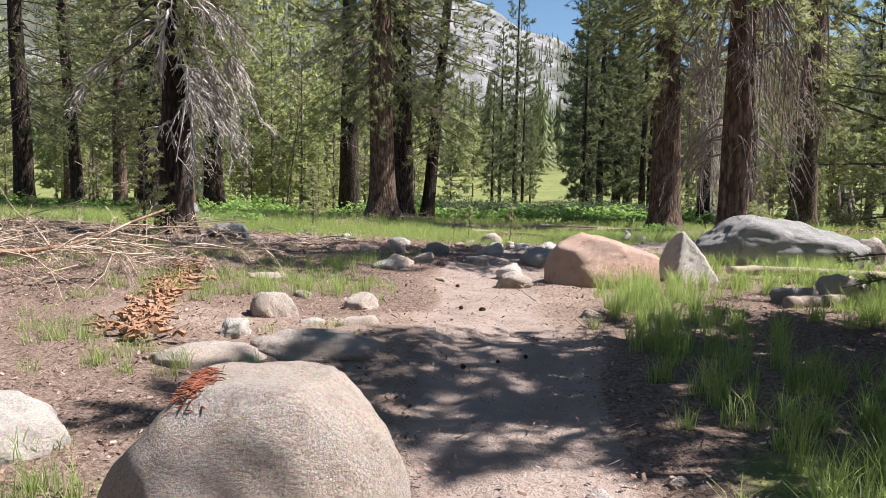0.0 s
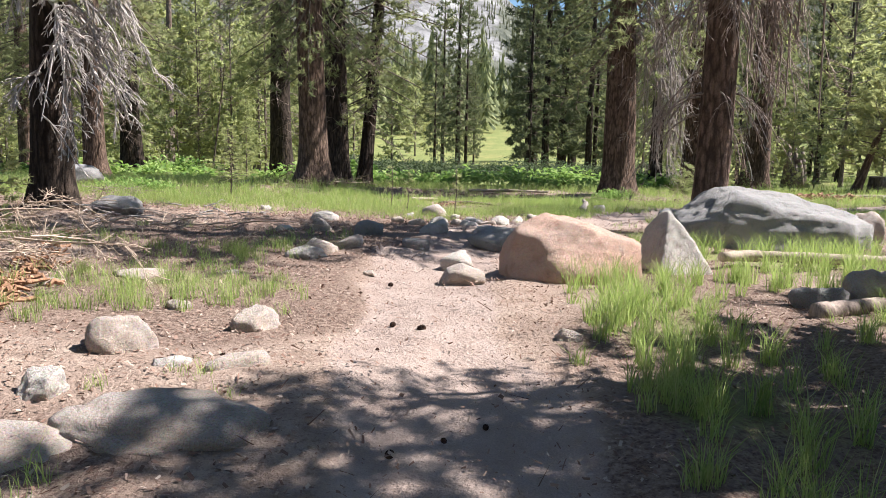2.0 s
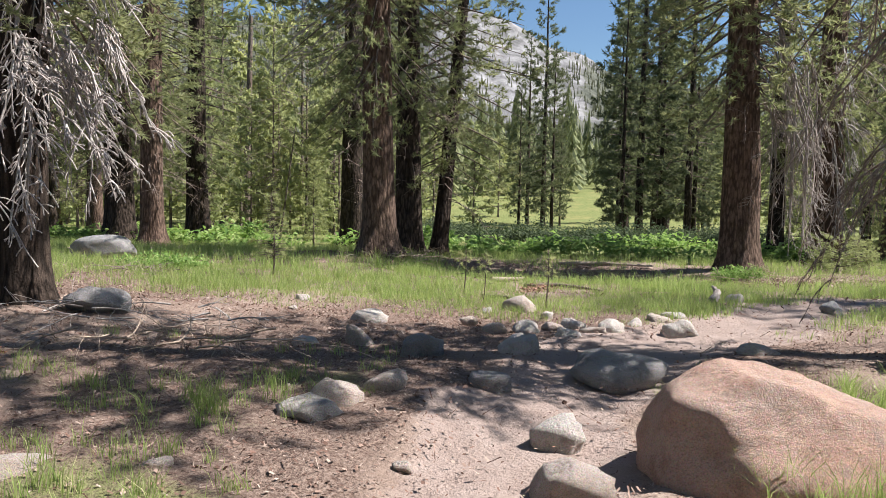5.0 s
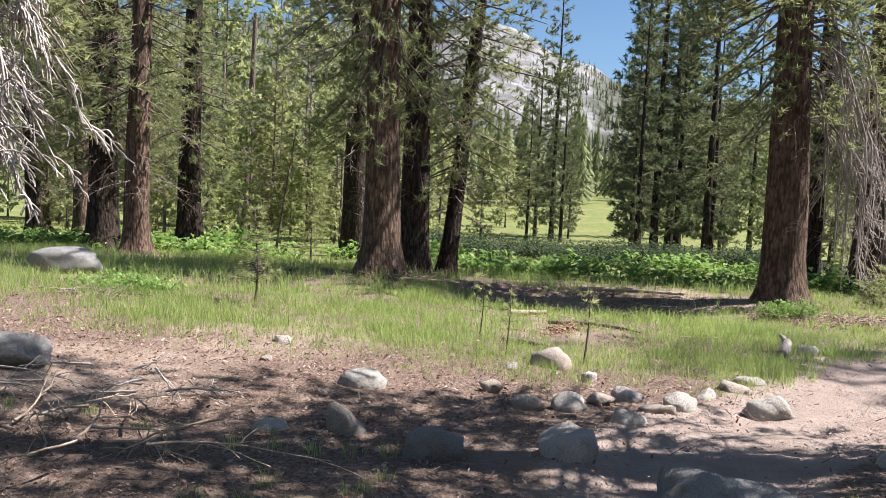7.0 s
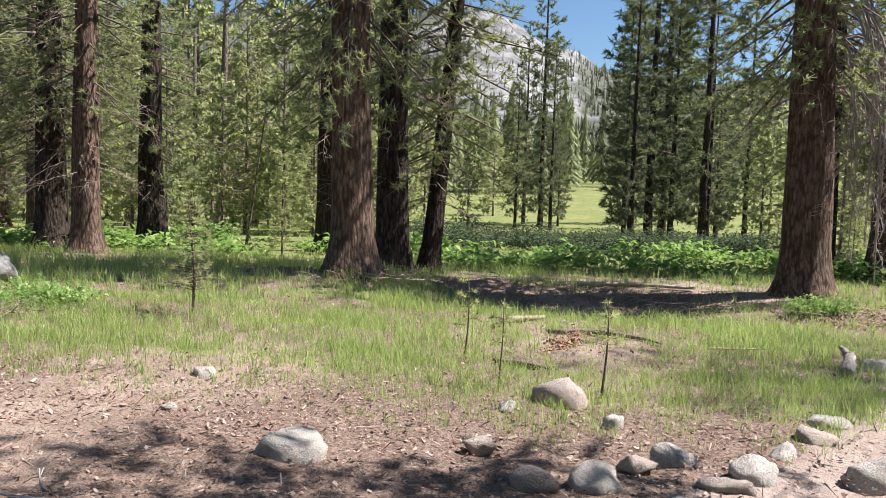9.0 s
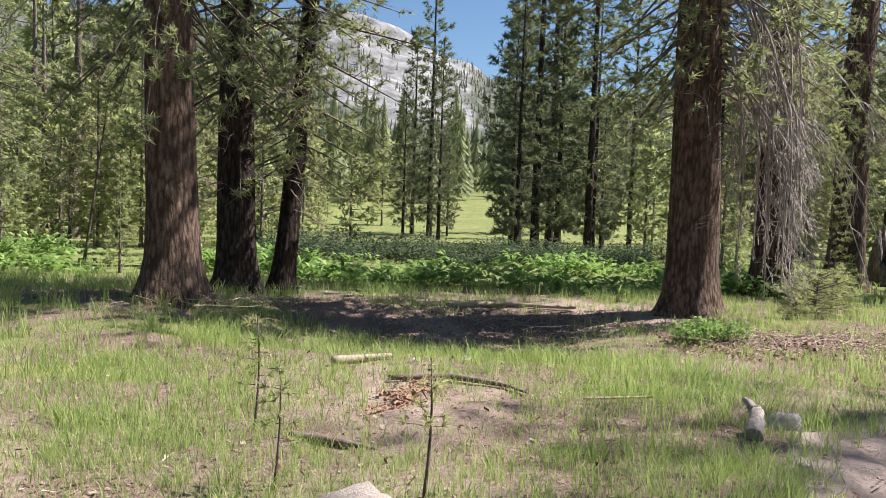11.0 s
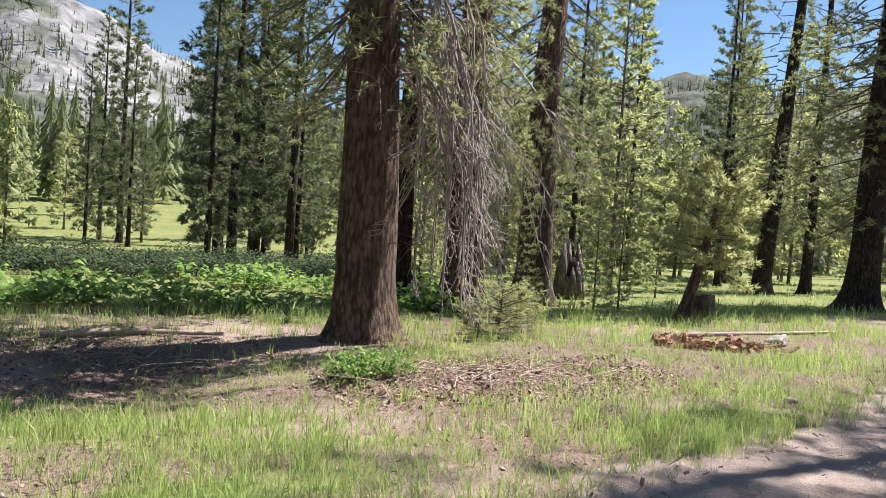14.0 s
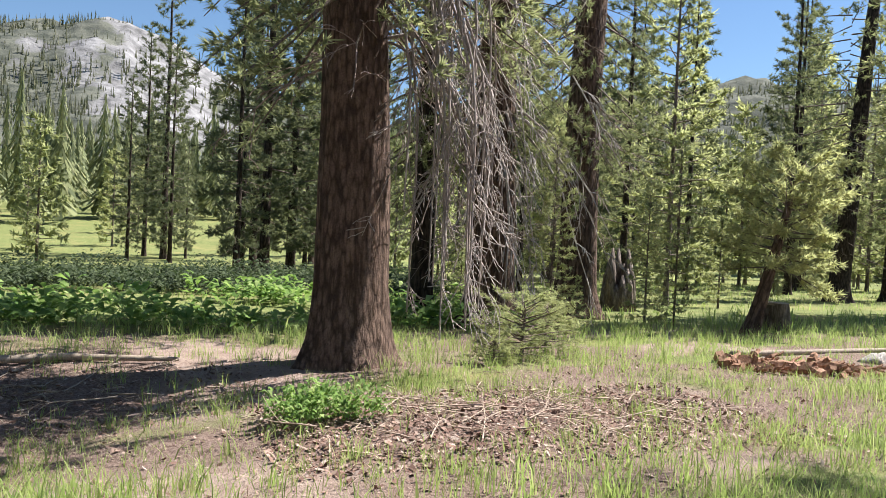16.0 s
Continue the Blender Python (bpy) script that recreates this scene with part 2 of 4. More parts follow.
class Shape:
    """Gathers tubes and loose triangles for one mesh."""

    def __init__(self):
        self.v, self.f, self.n = [], [], 0

    def add(self, verts, faces):
        self.v.append(np.asarray(verts, float))
        self.f.append(np.asarray(faces, int) + self.n)
        self.n += len(verts)

    def tube(self, pts, radii, sides=5, cap=True):
        pts = np.asarray(pts, float)
        d = np.gradient(pts, axis=0)
        d /= np.linalg.norm(d, axis=1)[:, None] + 1e-9
        up = np.array([0.31, 0.83, 0.46]) if abs(d[0][2]) > 0.8 else np.array([0.05, 0.1, 1.0])
        a = np.cross(d, up)
        a /= np.linalg.norm(a, axis=1)[:, None] + 1e-9
        b = np.cross(d, a)
        ang = np.linspace(0, 2 * np.pi, sides, endpoint=False)
        r = np.asarray(radii, float)[:, None, None]
        ring = pts[:, None] + r * (np.cos(ang)[None, :, None] * a[:, None] + np.sin(ang)[None, :, None] * b[:, None])
        m = len(pts)
        i, j = np.meshgrid(np.arange(m - 1), np.arange(sides), indexing="ij")
        p, q = i * sides + j, i * sides + (j + 1) % sides
        quads = np.stack([p, p + sides, q + sides, q], -1).reshape(-1, 4)
        tris = np.concatenate([quads[:, [0, 1, 2]], quads[:, [0, 2, 3]]])
        verts = ring.reshape(-1, 3)
        if cap:
            verts = np.concatenate([verts, pts[:1], pts[-1:]])
            j = np.arange(sides)
            k = (j + 1) % sides
            low = np.stack([np.full(sides, m * sides), j, k], -1)
            top = np.stack([np.full(sides, m * sides + 1), (m - 1) * sides + k, (m - 1) * sides + j], -1)
            tris = np.concatenate([tris, low, top])
        self.add(verts, tris)

    def mesh(self, name, material, shade=True):
        return raw_mesh(name, np.concatenate(self.v), np.concatenate(self.f), material, shade)


def raw_mesh(name, verts, tris, material, shade=False):
    me = bpy.data.meshes.new(name)
    me.vertices.add(len(verts))
    me.vertices.foreach_set("co", np.ascontiguousarray(verts, np.float32).ravel())
    me.loops.add(len(tris) * 3)
    me.loops.foreach_set("vertex_index", np.ascontiguousarray(tris, np.int32).ravel())
    me.polygons.add(len(tris))
    me.polygons.foreach_set("loop_start", np.arange(0, len(tris) * 3, 3, dtype=np.int32))
    me.polygons.foreach_set("use_smooth", np.full(len(tris), shade))
    me.update(calc_edges=True)
    me.validate()
    me.materials.append(material)
    return me


def part(name, me, parent, label=""):
    ob = new(name, me)
    ob.parent = parent
    return tagged(ob, label, kind="stuff" if name == "crown_wood" else "")


def thing(name, x, y, label, category, group="", z=None, turn=0):
    ob = new(name)
    ob.matrix_world = pose(x, y, height(x, y) if z is None else z, 0, 0, turn)
    ob.empty_display_size = 0.2
    return tagged(ob, label, category, group)


# ---- the lie of the land ----
TRAIL = [(0.1, -30), (0.15, 0), (0.3, 3), (0.1, 6), (-0.05, 8.5), (0.1, 10.5), (0.8, 12.1), (1.7, 13.4), (2.9, 15.0), (4.1, 16.8), (5.5, 17.9), (7.4, 18.55), (8.7, 19.0), (10.5, 19.7), (12.6, 20.6), (15.0, 21.9), (19, 24.2), (26, 27.0), (36, 31), (50, 38)]
RUN = np.array(TRAIL, float)
LIE_Y = (-200, -30, 0, 6, 13, 20, 27, 40, 55, 70, 88, 105, 130, 160, 400, 1500)
LIE_Z = (-1.5, -0.35, -0.12, 0, 0, -0.25, -0.5, -0.85, -1.2, -1.65, -1.85, -0.6, 1.8, 3.0, 8, 14)


def off_trail(x, y):
    """Distance from the middle of the trail."""
    a, b = RUN[:-1], RUN[1:]
    d = b - a
    p = np.stack([np.asarray(x, float), np.asarray(y, float)], -1)[..., None, :]
    t = np.clip(((p - a) * d).sum(-1) / (d * d).sum(-1), 0, 1)
    return np.linalg.norm(p - (a + t[..., None] * d), axis=-1).min(-1)


def height(x, y):
    z = np.interp(y, LIE_Y, LIE_Z)
    z = z + 0.25 * smooth((-x - 1) / 9) * (1 - smooth((y - 20) / 15))
    z = z + 0.26 * np.exp(-(((x + 3.8) / 3.2) ** 2) - ((y - 24.2) / 2.6) ** 2)
    z = z - 0.42 * np.exp(-(((x - 0.9) / 3.3) ** 4) - ((y - 23.5) / 2.1) ** 4)
    return z + 0.12 * smooth((x - 8) / 8) * (1 - smooth((y - 24) / 20))


def spots(x, y, scale, seed):
    """A cheap smooth pattern between about -1 and 1, for arrays."""
    r = np.random.RandomState(seed)
    out = np.zeros_like(np.asarray(x, float))
    for k in range(6):
        a = r.uniform(0, 2 * np.pi)
        f = scale * r.uniform(0.6, 1.8)
        out = out + np.sin((x * np.cos(a) + y * np.sin(a)) * f + r.uniform(0, 6.28))
    return out / 2.6


def greenness(x, y):
    """How thick the grass stands, 0 to 1."""
    band = smooth((y - 13.9 - 0.5 * spots(x, y, 0.9, 3)) / 3.0) * (1 - 0.75 * smooth((y - 30) / 6))
    band = band * np.clip(1 - 0.85 * np.exp(-(((x - 6.7) / 2.5) ** 2) - ((y - 22.7) / 1.5) ** 2), 0, 1)
    band = band * np.clip(1 - 0.9 * np.exp(-(((x - 1.6) / 3.0) ** 2) - ((y - 25.2) / 1.5) ** 2), 0, 1)
    band = band * np.clip(1 - 0.75 * np.exp(-(((x - 0.5) / 1.6) ** 2) - ((y - 17.9) / 1.8) ** 2), 0, 1)
    band = band * np.clip(0.95 + 0.5 * spots(x, y, 1.5, 19), 0.4, 1)
    right = 0.9 * smooth((x - 0.8) / 0.7) * smooth((0.85 + spots(x, y, 2.2, 8)) / 1.1) * (1 - smooth((y - 10.5) / 2))
    left = 0.7 * smooth((-x - 0.8) / 0.6) * smooth((spots(x, y, 2.0, 5) + 0.6) / 1.1) * (1 - smooth((y - 11) / 2))
    band = band * np.clip(1 - 0.9 * np.exp(-(((x - 12) / 1.8) ** 2) - ((y - 24.8) / 1.0) ** 2), 0, 1)
    g = np.maximum(band, np.maximum(right, left))
    return g * smooth((off_trail(x, y) - 0.45) / 0.45)


def graded(lo, hi, step, far):
    inner = list(np.arange(lo, hi + 1e-6, step))
    left, right, s = [], [], step
    while (left[-1] if left else lo) > -far:
        s *= 1.22
        left.append((left[-1] if left else lo) - s)
    s = step
    while (right[-1] if right else hi) < far:
        s *= 1.22
        right.append((right[-1] if right else hi) + s)
    return np.array(left[::-1] + inner + right)


def build_ground():
    xs, ys = graded(-7, 9, 0.11, 1600), graded(0, 24, 0.11, 1600)
    gx, gy = np.meshgrid(xs, ys)
    z = height(gx, gy)
    near = np.exp(-np.maximum(0, np.hypot(gx, gy - 12) - 26) / 10)
    t = off_trail(gx, gy)
    tread = 1 - smooth((t - 0.35) / 0.45)
    z = z - 0.045 * tread * near
    z = z + near * (0.030 * spots(gx, gy, 1.6, 1) + 0.014 * spots(gx, gy, 6, 2) + 0.007 * spots(gx, gy, 17, 4))
    z = z + near * tread * 0.010 * spots(gx, gy, 11, 9)
    verts = np.stack([gx, gy, z], -1).reshape(-1, 3)
    m, k = len(ys), len(xs)
    i, j = np.meshgrid(np.arange(m - 1), np.arange(k - 1), indexing="ij")
    p = (i * k + j).ravel()
    tris = np.concatenate([np.stack([p, p + 1, p + k + 1], -1), np.stack([p, p + k + 1, p + k], -1)])
    me = raw_mesh("ground", verts, tris, GROUND, True)
    wide = 0.36 + 0.34 * smooth((gy - 11) / 3)
    sand = 1 - smooth((t - wide - 0.12 * spots(gx, gy, 2.5, 12)) / 0.45)
    green = np.maximum(greenness(gx, gy) * (0.42 + 0.3 * spots(gx, gy, 3.1, 15)), smooth((gy - 29) / 5))
    duff = smooth(0.5 + 0.5 * spots(gx, gy, 1.1, 7) - 0.3 * sand + 0.35 * smooth((-gx - 0.7) / 0.9) + 0.25 * smooth((gx - 0.7) / 0.9))
    duff = np.maximum(duff, np.exp(-(((gx - 6.7) / 2.5) ** 2) - ((gy - 22.7) / 1.5) ** 2) * 1.3)
    for name, values in (("sand", sand), ("green", green), ("duff", duff)):
        me.attributes.new(name, "FLOAT", "POINT").data.foreach_set("value", np.clip(values, 0, 1).astype(np.float32).ravel())
    return tagged(new("ground", me), "sandy soil with pine litter, patchy grass and a worn trail", "ground", kind="structure")


build_ground()

# bearings in degrees to the right of straight ahead, and how high the skyline stands
RIDGE_B = (-180, -100, -60, -35, -20, -12, -9, -6, -4, -2, 0, 2, 4, 5, 9, 14, 20, 30, 40, 55, 75, 110, 180)
RIDGE_E = (4, 6, 10, 11.5, 12, 12.0, 12.5, 13.1, 13.1, 12.2, 11.4, 10.4, 9.8, 9.1, 8.0, 7.4, 8.5, 10.5, 11.0, 10, 8, 5, 4)


def slope_point(bearing, s):
    """A point of the mountain side: s from 0 at its foot to 1 at the skyline."""
    b = np.radians(bearing)
    r = 330 + 720 * s
    e = np.tan(np.radians(np.interp(bearing, RIDGE_B, RIDGE_E)))
    z = -1 + (1050 * e) * smooth(0.08 + 0.92 * s ** 1.15) * (0.25 + 0.75 * s)
    return r * np.sin(b), 10 + r * np.cos(b), z


def build_mountain():
    bs, ss = np.linspace(-180, 180, 541), np.linspace(-0.02, 1.12, 70)
    b, s = np.meshgrid(bs, ss)
    x, y, z = slope_point(b, np.clip(s, 0, 1))
    over = np.clip(s - 1, 0, 1)
    x, y = x * (1 + over), y * (1 + over)
    z = z * (1 - 1.5 * over) + np.clip(s, 0, 1) * (5 * spots(x, y, 0.014, 21) + 6 * spots(x, y, 0.05, 22) + 3.2 * spots(x, y, 0.14, 23))
    z = z - 8 * (s < 0)
    m, k = b.shape
    i, j = np.meshgrid(np.arange(m - 1), np.arange(k - 1), indexing="ij")
    p = (i * k + j).ravel()
    tris = np.concatenate([np.stack([p, p + k + 1, p + 1], -1), np.stack([p, p + k, p + k + 1], -1)])
    me = raw_mesh("mountain", np.stack([x, y, z], -1).reshape(-1, 3), tris, MOUNTAIN, True)
    bare = np.exp(-(((b + 0.5) / 5.0) ** 2)) * smooth((s - 0.40) / 0.2) * 1.2
    wooded = 1.0 - bare + 0.35 * spots(x, y, 0.02, 31) + 0.3 * spots(x, y, 0.07, 33)
    me.attributes.new("wooded", "FLOAT", "POINT").data.foreach_set("value", np.clip(wooded, 0, 1).astype(np.float32).ravel())
    return tagged(new("mountain", me), "pale granite mountain with scattered forest", "mountain", kind="structure")


build_mountain()


# ---- needles and trees ----
def tufts(centres, ways, count, length, width, rng, spread=0.75):
    """Sprays of narrow needle blades: one triangle each, count per centre."""
    n = len(centres)
    c = np.repeat(centres, count, 0)
    w = np.repeat(ways, count, 0) + rng.normal(0, spread, (n * count, 3))
    w /= np.linalg.norm(w, axis=1)[:, None] + 1e-9
    ln = length * rng.uniform(0.55, 1.25, (n * count, 1))
    side = np.cross(w, rng.normal(0, 1, (n * count, 3)))
    side /= np.linalg.norm(side, axis=1)[:, None] + 1e-9
    wd = width * rng.uniform(0.6, 1.3, (n * count, 1))
    v = np.stack([c - side * wd * 0.5, c + side * wd * 0.5, c + w * ln], 1).reshape(-1, 3)
    return v, np.arange(n * count * 3).reshape(-1, 3)


def crown(seed, tall, low, reach, limbs, per_metre, count, length, width, droop=0.2, taper=0.75, bare=0.0, needles=NEEDLE_OLIVE, crowd=1.0):
    """Meshes of a conifer's limbs and of its needles."""
    rng = np.random.RandomState(seed)
    shape, cs, ws = Shape(), [], []
    for k in range(limbs):
        u = ((k + rng.uniform(0, 1)) / limbs) ** crowd
        z = low + (tall - low) * u
        out = reach * ((1 - u) ** taper) * min(1, 0.55 + 2.2 * u) * rng.uniform(0.55, 1.12) + 0.15
        a = k * 2.4 + rng.uniform(-0.6, 0.6)
        rise = (0.75 * u - droop * (1 - u)) + rng.uniform(-0.12, 0.12)
        s = np.linspace(0, 1, 4 if reach > 2.2 else 3)
        bend = rng.uniform(-0.25, 0.25)
        px = np.cos(a + bend * s) * s * out
        py = np.sin(a + bend * s) * s * out
        pz = z + out * (rise * s + (0.22 - 0.35 * (1 - u)) * s * s)
        pts = np.stack([px, py, pz], -1)
        r0 = 0.012 + 0.011 * out
        shape.tube(pts, r0 * (1 - 0.8 * s), 3, False)
        for i in range(max(2, int(out * per_metre / 3 + 0.5))):
            q = rng.uniform(0.2 + bare, 1.0) ** 0.75
            base = np.array([np.interp(q, s, pts[:, i2]) for i2 in range(3)])
            lat = rng.normal(0, 0.19 * out * (1.15 - q))
            off = np.array([-np.sin(a) * lat, np.cos(a) * lat, rng.normal(0, 0.05 * out) - 0.05 * abs(lat)])
            way = np.array([np.cos(a), np.sin(a), 0.35]) + 0.9 * off / (np.linalg.norm(off) + 0.2)
            way /= np.linalg.norm(way)
            for step in (0.0, 0.45, 0.9):
                cs.append(base + off + way * length * step + rng.normal(0, 0.12 * length, 3))
                ws.append(way)
            if rng.uniform() < 0.12:
                shape.tube(np.array([base, base + off * 0.5 + (0, 0, 0.01), base + off]), [r0 * 0.3, r0 * 0.2, 0.004], 3, False)
    v, f = tufts(np.array(cs), np.array(ws), count, length, width, rng)
    return shape.mesh("crown_wood", LIMB), raw_mesh("needles", v, f, needles)


def trunk(seed, tall, r, lean=(0, 0), flare=0.55, sides=18, bark_mat=BARK_DARK, tip=0.15):
    rng = np.random.RandomState(seed)
    hs = np.array([-0.25, 0, 0.08, 0.2, 0.4, 0.7, 1.1, 1.7, 2.5, 3.5, 4.8, 6.5, 9, 12, 16, 21, 28])
    hs = np.append(hs[hs < tall - 0.5], tall)
    ang = np.linspace(0, 2 * np.pi, sides, endpoint=False)
    ph = rng.uniform(0, 6.28, 4)
    rows = []
    for h in hs:
        hh = max(h, 0)
        rad = r * (1 - (1 - tip) * hh / tall) * (1 + flare * math.exp(-hh / (0.55 * r + 0.12)))
        lob = 1 + 0.18 * math.exp(-hh / 0.45) * np.cos(5 * ang + ph[0]) + 0.05 * np.cos(3 * ang + ph[1] + hh * 0.4) + 0.03 * np.cos(7 * ang + ph[2] + hh) + rng.normal(0, 0.012, sides)
        wob = 0.05 * r * np.array([math.sin(hh * 0.7 + ph[2]), math.cos(hh * 0.6 + ph[3])]) * min(1, hh)
        rows.append(np.stack([lean[0] * hh + wob[0] + rad * lob * np.cos(ang), lean[1] * hh + wob[1] + rad * lob * np.sin(ang), np.full(sides, h)], -1))
    v = np.concatenate(rows)
    m = len(hs)
    i, j = np.meshgrid(np.arange(m - 1), np.arange(sides), indexing="ij")
    p, q = (i * sides + j).ravel(), (i * sides + (j + 1) % sides).ravel()
    f = np.concatenate([np.stack([p, q, q + sides], -1), np.stack([p, q + sides, p + sides], -1)])
    return raw_mesh("trunk", v, f, bark_mat, True)


def dead_spray(shape, start, way, length, rng, radius=0.02, depth=2, sag=0.5, kids=7, thin=0.0035):
    """A dead branch that sags and forks into bare twigs."""
    s = np.linspace(0, 1, 6)
    way = np.asarray(way, float) / np.linalg.norm(way)
    bend = rng.normal(0, 0.16, 3)
    pts = np.asarray(start) + length * (s[:, None] * way + (s ** 2)[:, None] * (bend + np.array([0, 0, -sag])) + 0.02 * rng.normal(0, 1, (6, 3)) * s[:, None])
    shape.tube(pts, np.maximum(radius * (1 - 0.85 * s), thin), 4 if depth > 1 else 3, False)
    if depth:
        for k in range(kids):
            q = rng.uniform(0.2, 1.0)
            at = np.array([np.interp(q, s, pts[:, i]) for i in range(3)])
            turn = way * 0.8 + rng.normal(0, 0.5, 3) + np.array([0, 0, -0.25 * sag])
            dead_spray(shape, at, turn, length * rng.uniform(0.22, 0.5) * (1.15 - 0.5 * q), rng, radius * 0.45, depth - 1, sag * 0.8, kids, thin)


# mature crowns: high limbs with hanging olive sprays
MATURE = [crown(40 + k, 22, lo, re, 112, 13.0, 8, 0.19, 0.036, 0.5, 0.6, 0.05, crowd=1.5) for k, (lo, re) in enumerate(((4.0, 3.4), (4.8, 3.0), (3.2, 3.2)))]
MATURE.append(crown(47, 24, 4.3, 3.0, 130, 19.0, 10, 0.145, 0.022, 0.8, 0.6, 0.05, crowd=1.6))
YOUNG = [crown(60 + k, h, 0.5, r, n, 12.5, 9, 0.22, 0.056, 0.05, 0.8, 0.0, NEEDLE_YOUNG) for k, (h, r, n) in enumerate(((9, 1.5, 70), (12, 1.8, 80), (7, 1.35, 58)))]
YOUNG_FAR = [crown(60 + k, h, 0.5, r, n, 8.0, 5, 0.34, 0.13, 0.05, 0.8, 0.0, NEEDLE_YOUNG) for k, (h, r, n) in enumerate(((9, 1.5, 60), (12, 1.8, 70), (7, 1.35, 50)))]
NEAR = [None, None, crown(73, 7, 0.5, 1.35, 64, 26.0, 13, 0.10, 0.011, 0.05, 0.8, 0.0, NEEDLE_OLIVE)]
FIR = [crown(80 + k, h, 1.6, r, n, 12.0, 9, 0.33, 0.066, 0.35, 0.85, 0.0, NEEDLE_FIR) for k, (h, r, n) in enumerate(((23, 3.1, 92), (19, 2.7, 80)))]
DEADLIMBS = []
for k in range(3):
    rng = np.random.RandomState(90 + k)
    sh = Shape()
    for i in range(34):
        a, z = rng.uniform(0, 6.28), rng.uniform(1.8, 8.0)
        dead_spray(sh, (0.12 * math.cos(a), 0.12 * math.sin(a), z), (math.cos(a), math.sin(a), -0.15), rng.uniform(0.5, 1.7), rng, 0.016, 1, 0.45, 6)
    DEADLIMBS.append(sh.mesh("dead_wood", DEAD_BROWN))


def big_tree(x, y, width, lean=(0, 0), kind=0, bark_mat=BARK_DARK, tall=23, label="", group="", dead=True, turn=None, lift=0.0, flare=0.55, spread=1.0, upper=False):
    seed = int(abs(x * 31 + y * 17)) + 7
    ob = thing("pine_tree", x, y, label or "tall pine with dark furrowed bark and high crown", "tree", group)
    part("trunk", trunk(seed, tall, width / 2, lean, flare, 18, bark_mat), ob)
    limbs, needles = MATURE[kind]
    tilt = Matrix(((1, 0, lean[0], 0), (0, 1, lean[1], 0), (0, 0, max(tall, 21) / 23, lift), (0, 0, 0, 1)))
    spin = tilt @ Matrix.Rotation(seed * 1.7 if turn is None else turn, 4, "Z") @ Matrix.Diagonal((spread, spread, 1, 1))
    for name, me, note in (("crown_wood", limbs, ""), ("crown", needles, "olive green needle sprays")):
        part(name, me, ob, note).matrix_basis = spin
    if upper:
        high = Matrix.Translation((0, 0, 2.4)) @ tilt @ Matrix.Rotation(seed * 2.3, 4, "Z") @ Matrix.Diagonal((spread, spread, 1, 1))
        for name, me in zip(("crown_wood", "crown"), MATURE[0]):
            part(name, me, ob).matrix_basis = high
    if dead:
        part("dead_wood", DEADLIMBS[seed % 3], ob, "bare dead lower twigs").matrix_basis = tilt @ Matrix.Rotation(seed * 0.9, 4, "Z") @ Matrix.Diagonal((1 + width * 0.4, 1 + width * 0.4, 1, 1))
    return ob


# ---- trees that stand near the walk ----
big_tree(-6.85, 35.7, 0.98, (-0.012, 0), 1, BARK_DARK, group="three pines close together")
TRIO_TREE = big_tree(-3.55, 23.85, 0.82, (-0.018, 0), 3, BARK_RED, 24, "tall pine with reddish brown bark in a close trio", "three pines close together", False, upper=True)
big_tree(-3.33, 27.6, 0.80, (-0.02, 0), 0, BARK_DARK, 24, group="three pines close together")
big_tree(-2.58, 28.4, 0.50, (0.085, 0.0), 2, BARK_DARK, 17, "slender dark pine leaning to one side", "", True)
BIG_TREE = big_tree(5.74, 26.4, 1.02, (-0.012, -0.01), 3, BARK_RED, 24, "massive pine with reddish furrowed bark", "", False, flare=0.35, lift=0.7, upper=True, spread=1.3)
HUNG_TREE = big_tree(10.0, 31.9, 1.05, (0.0, 0), 3, BARK_RED, 24, "old pine hung with grey dead branches")
big_tree(8.9, 33.5, 0.55, (0.0, 0), 0, BARK_DARK, 22)
big_tree(13.3, 34.1, 1.05, (0.012, 0), 3, BARK_RED, 25, "tall pine with reddish brown bark")
big_tree(31.4, 43.2, 0.90, (0.09, 0), 2, BARK_DARK, 25)
big_tree(35.4, 44.1, 0.60, (0.02, 0), 0, BARK_DARK, 22)
big_tree(26.6, 33.8, 1.15, (0.05, 0), 2, BARK_DARK, 25, "massive dark pine with flared base", "", True, upper=True, lift=-0.2, spread=1.3)
big_tree(30.4, 33.5, 1.25, (0.09, 0), 2, BARK_DARK, 25, "massive dark pine leaning slightly", "", True, upper=True, lift=-0.4, spread=1.3)
PALE_TREE = big_tree(-5.8, 13.5, 0.60, (0.03, 0.0), 3, BARK_DARK, 18, "pine draped with bleached dead branches", dead=False, flare=0.35)
VEILED_TREE = big_tree(4.0, 12.98, 0.50, (0.01, 0), 3, BARK_RED, 22, "pine veiled in dangling brown dead twigs", dead=False, flare=0.3, spread=1.0, lift=0.6, upper=True)
for x, y, w, le, k in ((-21.8, 38.6, 0.66, -0.07, 0), (-19.1, 37.8, 0.70, -0.01, 1), (-15.2, 32.4, 0.78, 0.0, 2), (-14.2, 31.0, 0.9, 0.0, 0), (-12.5, 30.0, 0.80, 0.0, 1), (-13.7, 36.3, 0.95, 0.0, 2), (-20.6, 32.1, 0.85, -0.02, 0), (-26.4, 45.8, 0.8, 0.0, 1), (-28.5, 39.0, 0.7, 0.02, 2)):
    big_tree(x, y, w, (le, 0), k, BARK_RED if k == 1 else BARK_DARK, 22, group="pines at the wood's edge")
